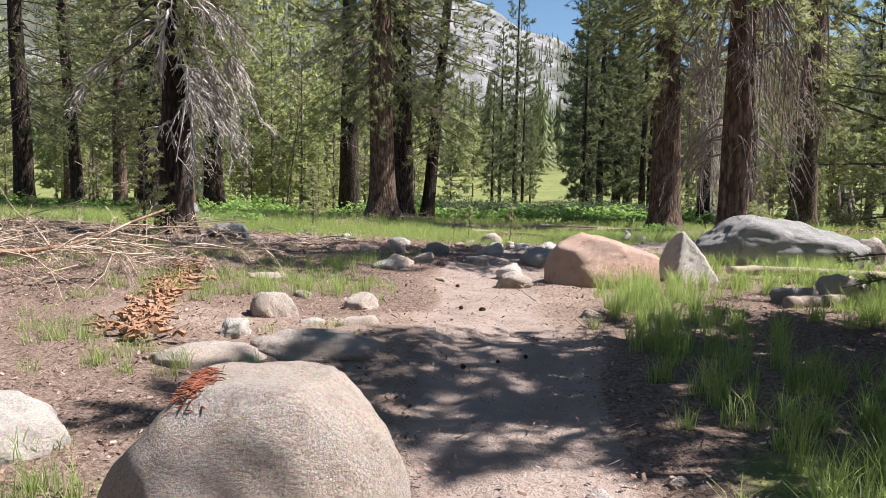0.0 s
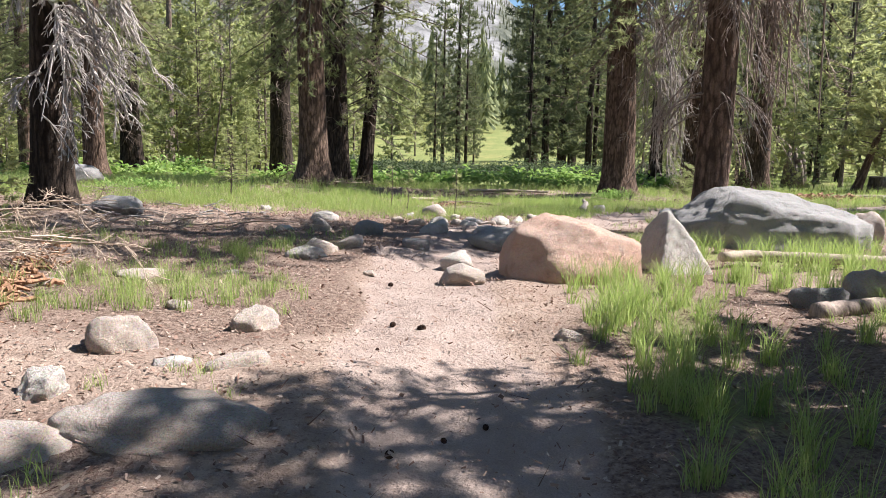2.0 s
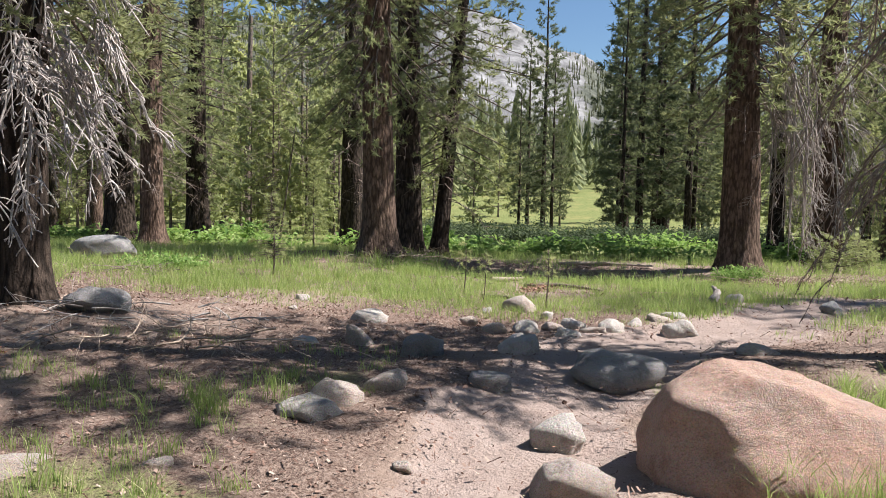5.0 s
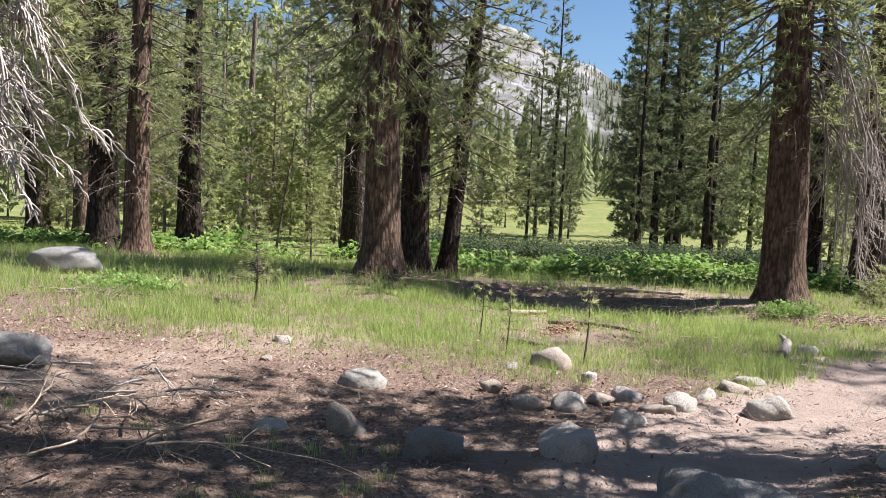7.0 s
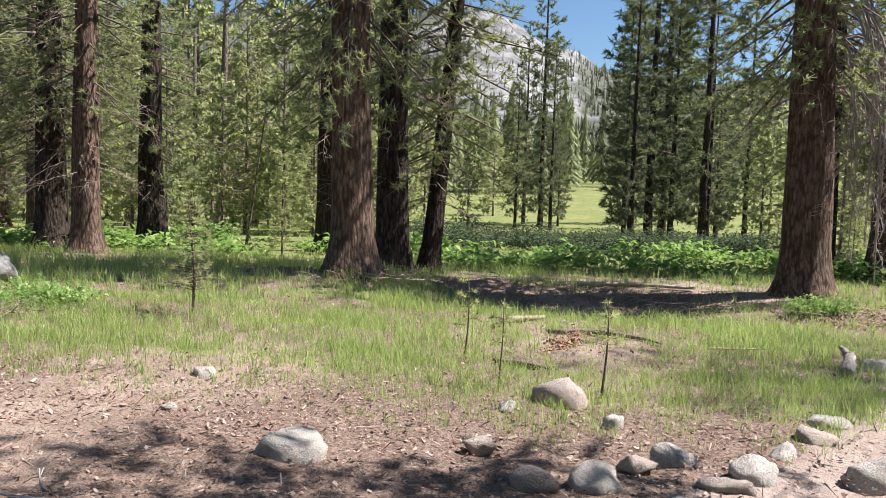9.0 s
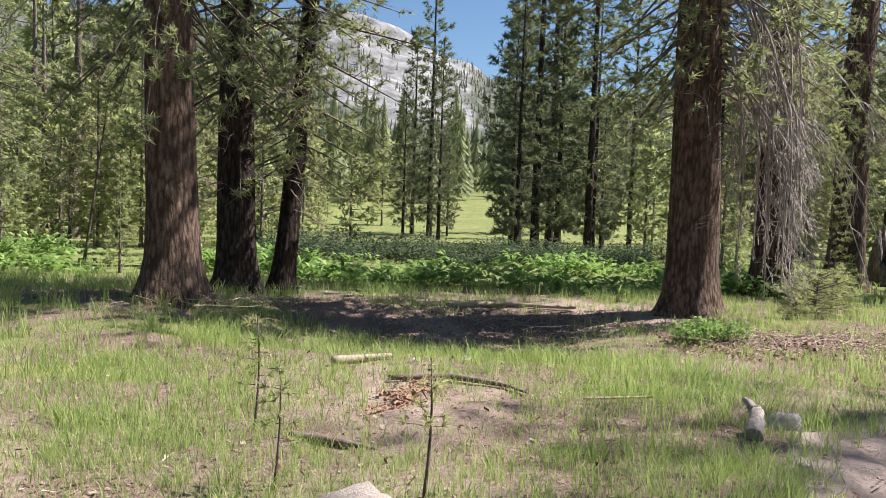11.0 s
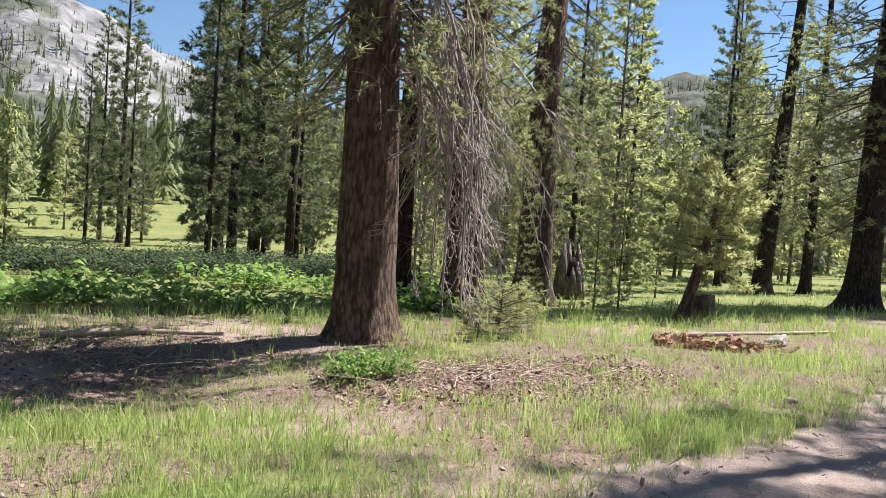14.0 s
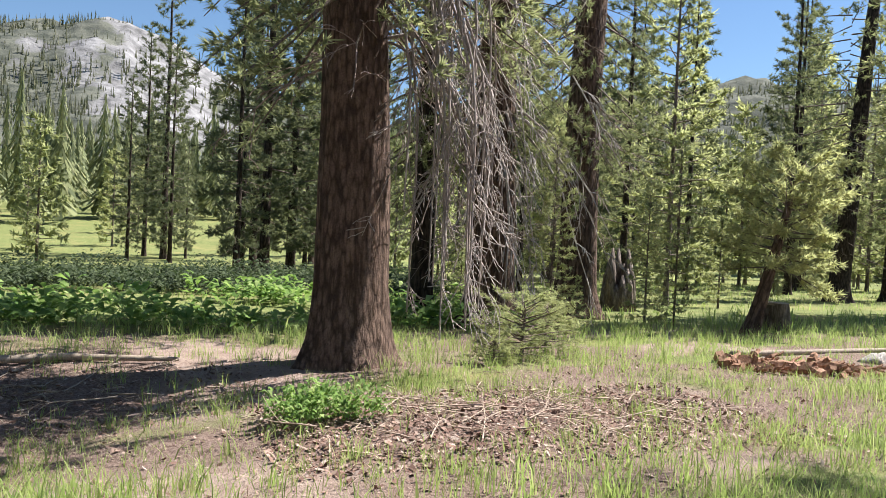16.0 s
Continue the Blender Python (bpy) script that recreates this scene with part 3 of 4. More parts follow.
# unseen trees, added beside the walk so that their shade falls on the trail
for x, y, w, k, h in ((18.6, 20.9, 0.6, 2, 23), (21.0, 20.5, 0.6, 2, 23), (19.6, 19.4, 0.5, 0, 23)):
    big_tree(x, y, w, (0, 0), k, BARK_DARK, h, group="pines beside the trail", dead=False, spread=0.9, lift=2.2)


# unseen pines, added behind the start and to the shaded side to block skylight
UNSEEN_CROWN = crown(48, 22, 3.0, 3.3, 70, 7.0, 5, 0.5, 0.15, 0.4, 0.6, 0.0)
unseen_tree = thing("pine_tree", -9.5, 3.5, "tall pine with dark furrowed bark and high crown", "tree", "pines behind the start")
part("trunk", trunk(51, 23, 0.35, (0, 0), 0.4, 12), unseen_tree)
for name, me in zip(("crown_wood", "crown"), UNSEEN_CROWN):
    part(name, me, unseen_tree)
for x, y, s in ((-12.5, 9.0, 1.0), (-15, 4, 1.1), (-12, -2, 0.9), (-7, -4.5, 1.0), (-2.2, -7, 0.95), (2.8, -6, 1.0), (7.5, -5.5, 1.05), (12, -3.5, 1.0), (5, -12, 1.1), (-5, -12, 1.1), (15, -8, 1.0), (-17, 14, 1.0)):
    copy_thing(unseen_tree, pose(x, y, float(height(x, y)), 0, 0, 37 * x) @ Matrix.Scale(s, 4))


def small_tree(kind, x, y, scale, label, group, source=YOUNG, r=0.08, bark_mat=BARK_GREY, turn=0.0, lean=(0, 0), name="young_pine"):
    tall = (23, 19)[kind] if source is FIR else (9, 12, 7)[kind]
    ob = thing(name, x, y, label, "tree", group)
    part("trunk", trunk(kind + 5, tall, r, (0, 0), 0.35, 10, bark_mat, 0.1), ob)
    part("crown_wood", source[kind][0], ob)
    part("crown", source[kind][1], ob)
    ob.matrix_world = pose(x, y, height(x, y), math.degrees(-lean[1]), math.degrees(lean[0]), turn) @ Matrix.Scale(scale, 4)
    return ob


# dark firs round the meadow's near edge
firsts = [small_tree(0, 1.86, 83.0, 1.12, "dark green fir with a narrow spire", "firs by the meadow", FIR, 0.24, BARK_DARK, name="fir_tree"),
          small_tree(1, 0.3, 85.0, 1.02, "dark green fir with a narrow spire", "firs by the meadow", FIR, 0.2, BARK_DARK, name="fir_tree")]
for k, x, y, s in ((1, 3.6, 84.0, 0.55), (1, 8.3, 69.0, 1.1), (0, 9.9, 65.0, 1.15), (0, 7.4, 56.0, 1.0), (1, 11.8, 72.0, 0.9), (1, 6.6, 60.5, 0.8), (0, 10.03, 53.8, 0.9), (1, 12.8, 62.0, 0.6), (0, 13.8, 82.0, 1.0), (1, 17.0, 70.0, 1.0), (0, 20.5, 43.5, 0.62), (1, 24.5, 49, 0.8), (1, 29, 51, 0.85), (0, 34, 49, 0.75), (1, 22, 57, 0.9), (0, 39, 54, 0.8), (1, 28, 60, 0.9), (0, 45, 60, 0.9), (1, 17.5, 47, 0.6), (1, 2.5, 76, 0.85), (1, -0.5, 77.5, 0.7), (1, 5.8, 52, 0.8), (1, 8.9, 57, 0.9), (1, 11.3, 58, 0.85), (0, 7.4, 63, 0.9)):
    copy_thing(firsts[k], pose(x, y, height(x, y), 0, 0, (x * 77) % 360) @ Matrix.Scale(s, 4))

# light green young pines that fill the wood behind
rng = np.random.RandomState(5)
base_pines = [small_tree(k, *((-9.0, 42.0), (-14.0, 47.0), (-7.7, 32.8))[k], (1.0, 1.0, 0.45)[k], "light green young pine with branches to the ground", "young pines", turn=40 * k) for k in range(3)]
PINES = [(-10.5, 47), (-12, 52), (-17, 50), (-20, 47), (-16.5, 43.5), (-23, 52), (-25, 46), (-28, 52), (-32, 48), (-30, 43), (-7.2, 50), (-6.0, 56), (-9, 58), (-13, 60), (-18, 58), (-22, 60), (-27, 60), (-33, 58), (-38, 50), (-36, 42),
         (-3.6, 60), (-8.5, 66), (-15, 68), (-21, 69), (-28, 70), (-35, 68), (14.5, 47), (17.5, 44), (18.5, 52), (21, 47.5), (23, 55), (17.0, 58), (24.5, 44), (28, 52), (32, 56), (36, 50), (40, 46), (26, 62), (20, 66), (33, 66), (44, 56), (12.6, 41.5), (19.5, 39.0), (20.9, 38.0), (22.0, 41.0), (40, 37), (45, 42), (-3, 95), (-9, 88), (15.5, 90), (-16, 84), (-1.5, 108), (22, 80)]
fill = np.random.RandomState(15)
PINES += [(fill.uniform(-46, -8), fill.uniform(39, 78)) for k in range(38)] + [(fill.uniform(15, 56), fill.uniform(42, 80)) for k in range(46)] + [(10.7, 30.3), (11.8, 31.2)]
far_pines = [small_tree(k, *((-24.0, 66.0), (-30.0, 64.0), (38.0, 62.0))[k], (1.0, 1.1, 1.2)[k], "light green young pine with branches to the ground", "young pines", YOUNG_FAR, turn=40 * k) for k in range(3)]
PINES = [(x, y) for x, y in PINES if not (14 < x < 42 and 40 < y < 55)] + [(13.4, 31.0), (14.6, 31.6)]
for i, (x, y) in enumerate(PINES):
    k = i % 3
    size = 0.36 if y < 32 else rng.uniform(0.8, 1.2) * (1.2 if x > 14 else 1.0)
    copy_thing((far_pines if y > 46 else base_pines)[k], pose(x, y, float(height(x, y)), 0, 0, rng.uniform(0, 360)) @ Matrix.Scale(size, 4))
for x, y, size, wide in ((11.0, 36.5, 0.7, 1.2), (12.2, 39.0, 0.8, 1.1), (15.2, 37.5, 0.8, 1.1), (9.0, 38.0, 0.6, 1.2), (16.8, 41.0, 0.9, 1.1)):
    copy_thing(base_pines[2], pose(x, y, float(height(x, y)), 0, 0, 70 * x) @ Matrix.Diagonal((size * wide, size * wide, size, 1)))
# taller pines behind, that close the wood towards the slope
tall = np.random.RandomState(23)
for i in range(8):
    x, y = -15.0 - 2.9 * i + tall.uniform(-0.6, 0.6), tall.uniform(64, 76)
    copy_thing(far_pines[1], pose(x, y, float(height(x, y)), 0, 0, 61.0 * i) @ Matrix.Scale(tall.uniform(1.5, 1.9), 4))
SHADY = small_tree(2, 3.62, 6.45, 0.85, "small added pine with low spreading branches, for shade on the trail", "", NEAR, r=0.11, bark_mat=BARK_DARK, turn=50)
# extra pines, added beyond the view to throw shade over the trail's start
SHADY_TALL = small_tree(1, 5.6, 5.1, 0.78, "added pine with low spreading branches, for shade on the trail", "", r=0.15, bark_mat=BARK_DARK, turn=80)
SHADY_TALL.matrix_world = SHADY_TALL.matrix_world @ Matrix.Diagonal((1.6, 1.6, 1, 1))
copy_thing(SHADY_TALL, pose(7.2, 6.0, float(height(7.2, 6.0)), 0, 0, 200) @ Matrix.Scale(0.95, 4))
copy_thing(SHADY_TALL, pose(5.7, 6.2, float(height(5.7, 6.2)), 0, 0, 310))
# added copies of the small pine, to thicken that shade
for x, y, s in ((4.9, 4.4, 0.9), (5.5, 3.8, 0.95), (5.9, 5.7, 1.05), (7.0, 5.0, 1.1), (4.6, 2.9, 0.75), (7.3, 8.9, 1.0)):
    copy_thing(SHADY, pose(x, y, float(height(x, y)), 0, 0, x * 90) @ Matrix.Diagonal((s * 1.5, s * 1.5, s, 1)))
small_tree(2, -4.9, 10.3, 0.30, "small young pine beside dead brush", "", turn=10)


def conifer_stand(name, places, tiers, sprays_each, half, lift, material, label, seed):
    """Many distant conifers, each a spire of ragged tiers, as one stand."""
    rng = np.random.RandomState(seed)
    vs = []
    for x, y, z, tall in places:
        rr = tall * rng.uniform(0.08, 0.15)
        u = np.repeat(np.arange(tiers) / tiers, sprays_each)
        m = len(u)
        a = rng.uniform(0, 6.28, m)
        top = np.minimum(z + tall * (0.12 + 0.88 * (u + lift)), z + tall)
        low = z + tall * (0.06 + 0.88 * u) - rng.uniform(0, 0.05, m) * tall
        out = rr * (1 - u) ** 0.8 * rng.uniform(0.5, 1.3, m) + 0.12
        p0 = np.stack([np.full(m, x), np.full(m, y), top], -1)
        p1 = np.stack([x + out * np.cos(a - half), y + out * np.sin(a - half), low], -1)
        p2 = np.stack([x + out * np.cos(a + half), y + out * np.sin(a + half), low + 0.02 * tall], -1)
        vs.append(np.stack([p0, p1, p2], 1).reshape(-1, 3))
    v = np.concatenate(vs)
    tagged(new(name, raw_mesh(name, v, np.arange(len(v)).reshape(-1, 3), material)), label, "forest", kind="stuff")


def far_forest():
    rng = np.random.RandomState(11)
    edge, meadow, slope = [], [], []
    for i in range(2300):
        b, r = rng.uniform(-75, 75), 105 + 225 * rng.uniform(0, 1) ** 1.6
        x, y = r * math.sin(radians(b)), r * math.cos(radians(b))
        if y < 122 + 14 * math.sin(x * 0.05) and abs(x) < 70 + 20 * math.sin(y * 0.07):
            continue
        (edge if r < 190 and -32 < b < 45 else meadow).append((x, y, float(height(x, y)), rng.uniform(8, 19)))
    for i in range(15000):
        b, s = rng.uniform(-32, 60), rng.uniform(0.0, 1.0)
        bare = math.exp(-(((b + 0.5) / 5.0) ** 2)) * float(smooth((s - 0.40) / 0.2))
        if rng.uniform() < bare * 0.78:
            continue
        x, y, z = slope_point(b, s)
        slope.append((float(x), float(y), float(z) - 3, rng.uniform(8, 18)))
    conifer_stand("far_forest", edge, 24, 9, 0.15, 0.045, NEEDLE_FAR, "light green conifer forest beyond the meadow", 12)
    conifer_stand("far_forest", meadow, 10, 5, 0.24, 0.1, NEEDLE_FAR, "conifer forest rising towards the mountain", 14)
    conifer_stand("slope_forest", slope, 3, 3, 0.50, 0.42, NEEDLE_SLOPE, "grey-green conifers scattered up the mountain slope", 13)


far_forest()


# ---- stones ----
def boulder(x, y, w, d, h, material, seed, label, turn=0, sink=0.9, facets=13, rough=0.07, detail=4, group="", top=None, name="boulder", edge=70):
    """A faceted, weathered stone: w and d across, h above the ground."""
    rs = np.random.RandomState(seed)
    bm = bmesh.new()
    bmesh.ops.create_icosphere(bm, subdivisions=detail, radius=1)
    v = np.array([q.co[:] for q in bm.verts])
    f = np.array([[q.index for q in t.verts] for t in bm.faces])
    bm.free()
    normals = rs.normal(0, 1, (facets, 3))
    normals /= np.linalg.norm(normals, axis=1)[:, None]
    dist = rs.uniform(0.5, 0.88, facets)
    if top is not None:
        normals = np.concatenate([normals, [np.array(t[:3]) / np.linalg.norm(t[:3]) for t in top]])
        dist = np.concatenate([dist, [t[3] for t in top]])
    dots = v @ normals.T
    cut = np.where(dots > 0.05, dist / np.maximum(dots, 0.05), 9)
    cut = np.concatenate([cut, np.full((len(v), 1), 1.0)], 1)
    v = np.sign(v) * np.abs(v) ** 0.93
    r = -np.log(np.exp(-edge * cut).sum(1)) / edge
    off = rs.uniform(0, 50, 3)
    bump = np.array([noise.noise(Vector(p * 1.7 + off)) + 0.5 * noise.noise(Vector(p * 4.5 + off)) + 0.35 * noise.noise(Vector(p * 11 + off)) for p in v])
    v = v * (r + rough * 1.6 * bump)[:, None]
    v *= (0.5 * w, 0.5 * d, h / 2 * (1 + sink))
    lo, hi = v[:, 2].min(), v[:, 2].max()
    v[:, 2] = (v[:, 2] - lo) / (hi - lo) * h * (1 + sink) - h * sink
    ob = new(name, raw_mesh(name, v, f, material, True))
    ob.matrix_world = pose(x, y, float(height(x, y)) - 0.01, 0, 0, turn)
    return tagged(ob, label, "rock", group)


FRONT_BOULDER = boulder(-0.74, 2.35, 1.06, 0.95, 0.68, GRANITE_WARM, 3, "large rounded pale granite boulder with rusty stains", 4, 0.7, 0, 0.028, 5, top=[(-0.75, 0.0, 0.65, 0.86), (0, 0.05, 1, 0.86), (0.6, -0.1, 0.8, 0.93), (0, -1, 0.35, 0.9)])
boulder(-2.25, 3.15, 0.62, 0.55, 0.25, GRANITE_GREY, 4, "grey granite boulder half sunk in litter", 20)
boulder(1.62, 2.35, 0.95, 0.62, 0.24, GRANITE_GREY, 5, "low pale granite boulder beside the trail", 20, 0.8)
boulder(-1.88, 4.95, 0.85, 0.60, 0.10, GRANITE_WARM, 6, "low tan slab sunk in the ground", 15, 1.6, 7, 0.10)
boulder(-1.20, 5.15, 1.15, 0.75, 0.15, GRANITE_WARM, 7, "low rounded tan slab sunk in the ground", -12, 1.6, 7, 0.10)
boulder(-1.96, 5.6, 0.34, 0.28, 0.13, GRANITE_GREY, 8, "small white granite stone")
boulder(-1.95, 6.45, 0.54, 0.42, 0.23, GRANITE_WARM, 9, "rounded pale tan stone beside the trail")
boulder(-1.24, 7.12, 0.40, 0.32, 0.13, GRANITE_WARM, 21, "small flat pale stone")
boulder(1.42, 9.45, 1.48, 1.0, 0.60, GRANITE_ORANGE, 24, "large orange-tan granite boulder beside the trail", 4, 0.8, 0, 0.035, 5, top=[(-0.9, -0.1, 0.3, 0.92), (0.40, -0.05, 1, 0.70), (-0.35, -0.4, 0.9, 0.84), (0.1, -0.8, 0.78, 0.70), (1, 0, 0.05, 0.90), (-0.7, -0.7, 0.3, 0.86)])
boulder(2.55, 9.75, 0.94, 0.7, 0.63, GRANITE_GREY, 12, "pointed grey granite boulder", 8, 0.7, 0, 0.035, 5, top=[(0.72, -0.15, 0.62, 0.50), (-0.86, -0.1, 0.42, 0.56), (0, -0.85, 0.72, 0.6)])
boulder(4.45, 11.9, 2.5, 1.5, 0.76, GRANITE_LICHEN_SHADE, 13, "big grey granite boulder blotched with lichen", -10, 0.7, 0, 0.06, 5, top=[(0.45, -0.2, 1, 0.66), (-0.75, -0.2, 0.7, 0.85), (0, -1, 0.35, 0.8)])
boulder(5.9, 12.3, 0.9, 0.7, 0.45, GRANITE_WARM, 14, "tan boulder beside a lichened one")
boulder(3.75, 8.05, 0.75, 0.5, 0.34, GRANITE_WARM, 15, "tan boulder in the grass", 10)
boulder(3.2, 7.95, 0.50, 0.35, 0.2, GRANITE_LICHEN_SHADE, 16, "dark mottled boulder in the grass")
boulder(0.95, 6.85, 0.26, 0.18, 0.09, GRANITE_WARM, 17, "small pale stone in the grass")
boulder(-4.72, 13.35, 0.85, 0.6, 0.28, GRANITE_LICHEN_SHADE, 18, "low dark boulder beneath the pine", 5, 0.4)
boulder(-8.75, 20.5, 1.5, 1.0, 0.5, GRANITE_LICHEN_SHADE, 19, "sloping grey granite boulder in the grass", 8, 0.3, 5, 0.03)
SMALL = [(-1.35, 10.05, 0.52, 0.20, 1), (-1.22, 10.35, 0.46, 0.26, 0), (-0.95, 10.7, 0.33, 0.26, 0), (-0.90, 12.1, 0.38, 0.30, 2), (0.80, 11.6, 0.85, 0.32, 2), (-0.02, 12.3, 0.45, 0.27, 1), (-0.20, 11.1, 0.42, 0.16, 2),
         (0.28, 9.05, 0.46, 0.20, 0), (0.30, 9.85, 0.36, 0.20, 1), (-1.55, 12.5, 0.36, 0.26, 0), (-2.06, 12.35, 0.25, 0.12, 1), (-1.75, 13.8, 0.50, 0.22, 1), (0.05, 15.6, 0.56, 0.30, 0), (-0.28, 13.65, 0.36, 0.14, 0),
         (0.10, 13.7, 0.34, 0.17, 1), (0.36, 14.05, 0.26, 0.09, 0), (0.63, 14.25, 0.30, 0.12, 1), (0.52, 13.2, 0.34, 0.16, 1), (0.83, 13.72, 0.33, 0.12, 0), (1.03, 13.95, 0.33, 0.19, 1), (1.38, 14.4, 0.24, 0.15, 1),
         (1.70, 14.8, 0.32, 0.17, 0), (1.93, 15.25, 0.34, 0.14, 1), (0.02, 12.65, 0.62, 0.20, 1), (0.33, 15.0, 0.19, 0.10, 1), (-0.44, 15.25, 0.15, 0.11, 1), (-0.60, 14.27, 0.25, 0.10, 0), (-1.95, 7.6, 0.22, 0.08, 0), (-1.1, 6.1, 0.40, 0.13, 0),
         (-1.45, 6.1, 0.26, 0.09, 1), (-3.2, 18.1, 0.19, 0.10, 0), (-3.1, 15.7, 0.22, 0.12, 1), (-2.9, 14.6, 0.15, 0.08, 0), (0.33, 20.35, 0.20, 0.09, 1), (0.96, 20.76, 0.20, 0.09, 1), (3.42, 17.75, 0.30, 0.20, 1), (12.9, 21.9, 0.36, 0.16, 0), (13.9, 25.4, 0.5, 0.25, 1),
         (1.85, 14.1, 0.4, 0.20, 1), (2.25, 12.5, 0.42, 0.22, 1), (-0.6, 9.2, 0.12, 0.05, 0), (9.2, 20.7, 0.25, 0.13, 0), (-2.7, 8.8, 0.5, 0.08, 0), (-3.3, 8.2, 0.4, 0.07, 0), (-1.9, 9.0, 0.2, 0.06, 0), (4.6, 17.0, 0.35, 0.2, 2), (0.55, 2.9, 0.16, 0.08, 1), (0.9, 3.1, 0.12, 0.06, 0)]
# stones of kind 2 have their shade coloured in by the darker granite
for i, (x, y, w, h, k) in enumerate(SMALL):
    h *= 0.72
    boulder(x, y, w * 1.18, w * 0.9, h, (GRANITE_WARM, GRANITE_GREY, GRANITE_LICHEN_SHADE)[k], 100 + i, ("small tan stone half set in the soil", "small pale grey stone half set in the soil", "stone beside the trail with its shade put into darker granite")[k], (i * 47) % 60 - 30, 1.1, 15, 0.07, 3, "loose stones along the trail", name="stone", edge=150)


# ---- dead wood ----
def sprays(tree, label, seed, count, heights, reach, sag, material, aim=None, depth=2, kids=7, radius=0.02, thin=0.0035):
    rng = np.random.RandomState(seed)
    for i in range(count):
        sh = Shape()
        a = rng.uniform(0, 6.28) if aim is None else rng.normal(aim[0], aim[1])
        z = rng.uniform(*heights)
        dead_spray(sh, (0.2 * math.cos(a), 0.2 * math.sin(a), z), (math.cos(a), math.sin(a), rng.uniform(-0.3, 0.2)), reach * rng.uniform(0.6, 1.15), rng, radius, depth, sag, kids, thin)
        part("dead_branch", sh.mesh("dead_branch", material), tree, label)


def curtain(tree, label, seed, count, aim, start, out, foot, material, strands=9, thin=0.006):
    """Dead limbs that arch away from a trunk and hang down in bundles of strands."""
    rng = np.random.RandomState(seed)
    for i in range(count):
        sh = Shape()
        a = rng.normal(*aim)
        reach, top, low = rng.uniform(*out), rng.uniform(*start), rng.uniform(*foot)
        q = np.linspace(0, 1, 9)
        bow = rng.normal(0, 0.12, 2)
        across = reach * np.minimum(1, 1.5 * q) ** 0.7 + 0.3
        pts = np.stack([across * math.cos(a) + bow[0] * q, across * math.sin(a) + bow[1] * q, top + 0.25 * np.sin(3.1 * np.minimum(1, 2 * q)) - (top - low) * q ** 1.7], -1)
        sh.tube(pts, 0.026 * (1 - 0.75 * q) + thin * 0.6, 5, False)
        for k in range(strands):
            u = rng.uniform(0.3, 0.97)
            at = np.array([np.interp(u, q, pts[:, j]) for j in range(3)])
            way = np.array([rng.normal(0, 0.36) + 0.15 * math.cos(a), rng.normal(0, 0.36) + 0.15 * math.sin(a), -1.0])
            dead_spray(sh, at, way, rng.uniform(0.35, 0.95) * min(1, 0.35 + 0.5 * (at[2] - low + 0.5)), rng, 0.011, 1, 0.1, 5, thin)
        part("dead_branch", sh.mesh("dead_branch", material), tree, label)


sprays(PALE_TREE, "bleached dead branch", 1, 9, (2.8, 5.6), 1.1, 1.0, DEAD_WHITE, (-0.9, 0.9), 2, 6, 0.026, 0.005)
sprays(PALE_TREE, "bleached dead branch", 11, 17, (2.0, 4.4), 1.45, 0.95, DEAD_WHITE, (-0.6, 0.45), 2, 9, 0.036, 0.0075)
sprays(VEILED_TREE, "brown dead branch with dangling twigs", 2, 46, (1.6, 6.2), 0.95, 1.35, DEAD_BROWN, None, 2, 5, 0.016, 0.0042)
curtain(VEILED_TREE, "brown dead branch with dangling twigs", 12, 16, (-0.6, 1.3), (3.2, 6.4), (0.3, 1.1), (1.6, 3.4), DEAD_BROWN, 8, 0.0048)
sprays(HUNG_TREE, "grey hanging dead branch", 3, 14, (3.6, 7.2), 2.0, 1.4, DEAD_WHITE, (-1.75, 0.8), 2, 6, 0.04, 0.008)
curtain(BIG_TREE, "grey hanging dead branch", 13, 19, (-0.75, 0.26), (4.2, 7.2), (0.7, 1.75), (0.5, 2.6), DEAD_GREY, 12, 0.0062)
sprays(BIG_TREE, "bare dead lower branch", 14, 9, (3.6, 6.6), 1.5, 0.5, DEAD_BROWN, None, 2, 5, 0.022, 0.006)
sprays(TRIO_TREE, "bare white branch", 4, 5, (5.4, 6.6), 2.2, 0.3, DEAD_WHITE, (3.5, 0.4), 2, 6, 0.04, 0.008)


def log(name, pts, radii, material, label, category="log", sides=12):
    sh = Shape()
    pts = np.array([(x, y, float(height(x, y)) + z) for x, y, z in pts])
    s = np.linspace(0, 1, len(pts))
    t = np.linspace(0, 1, 14)
    fine = np.stack([np.interp(t, s, pts[:, i]) for i in range(3)], -1)
    rs = np.random.RandomState(len(label))
    fine[:, :2] += rs.normal(0, 0.1 * radii[0], (14, 2))
    rad = np.interp(t, s, radii) * rs.uniform(0.92, 1.08, 14)
    sh.tube(fine, rad, sides)
    return tagged(new(name, sh.mesh(name, material)), label, category)


log("fallen_log", [(3.1, 9.9, 0.12), (3.5, 10.15, 0.1), (4.4, 10.0, 0.1), (5.2, 10.1, 0.08)], [0.05, 0.065, 0.06, 0.05], LOG_PALE, "pale barkless fallen branch beside boulders")
log("fallen_log", [(2.95, 7.5, 0.06), (3.6, 7.75, 0.08)], [0.09, 0.07], DEAD_BROWN, "short weathered grey log in the grass")
log("fallen_stick", [(0.05, 19.3, 0.03), (0.7, 19.35, 0.05), (1.2, 19.1, 0.03), (1.4, 18.8, 0.02)], [0.03, 0.035, 0.025, 0.012], LIMB, "dark crooked stick on the grass", "stick", 7)
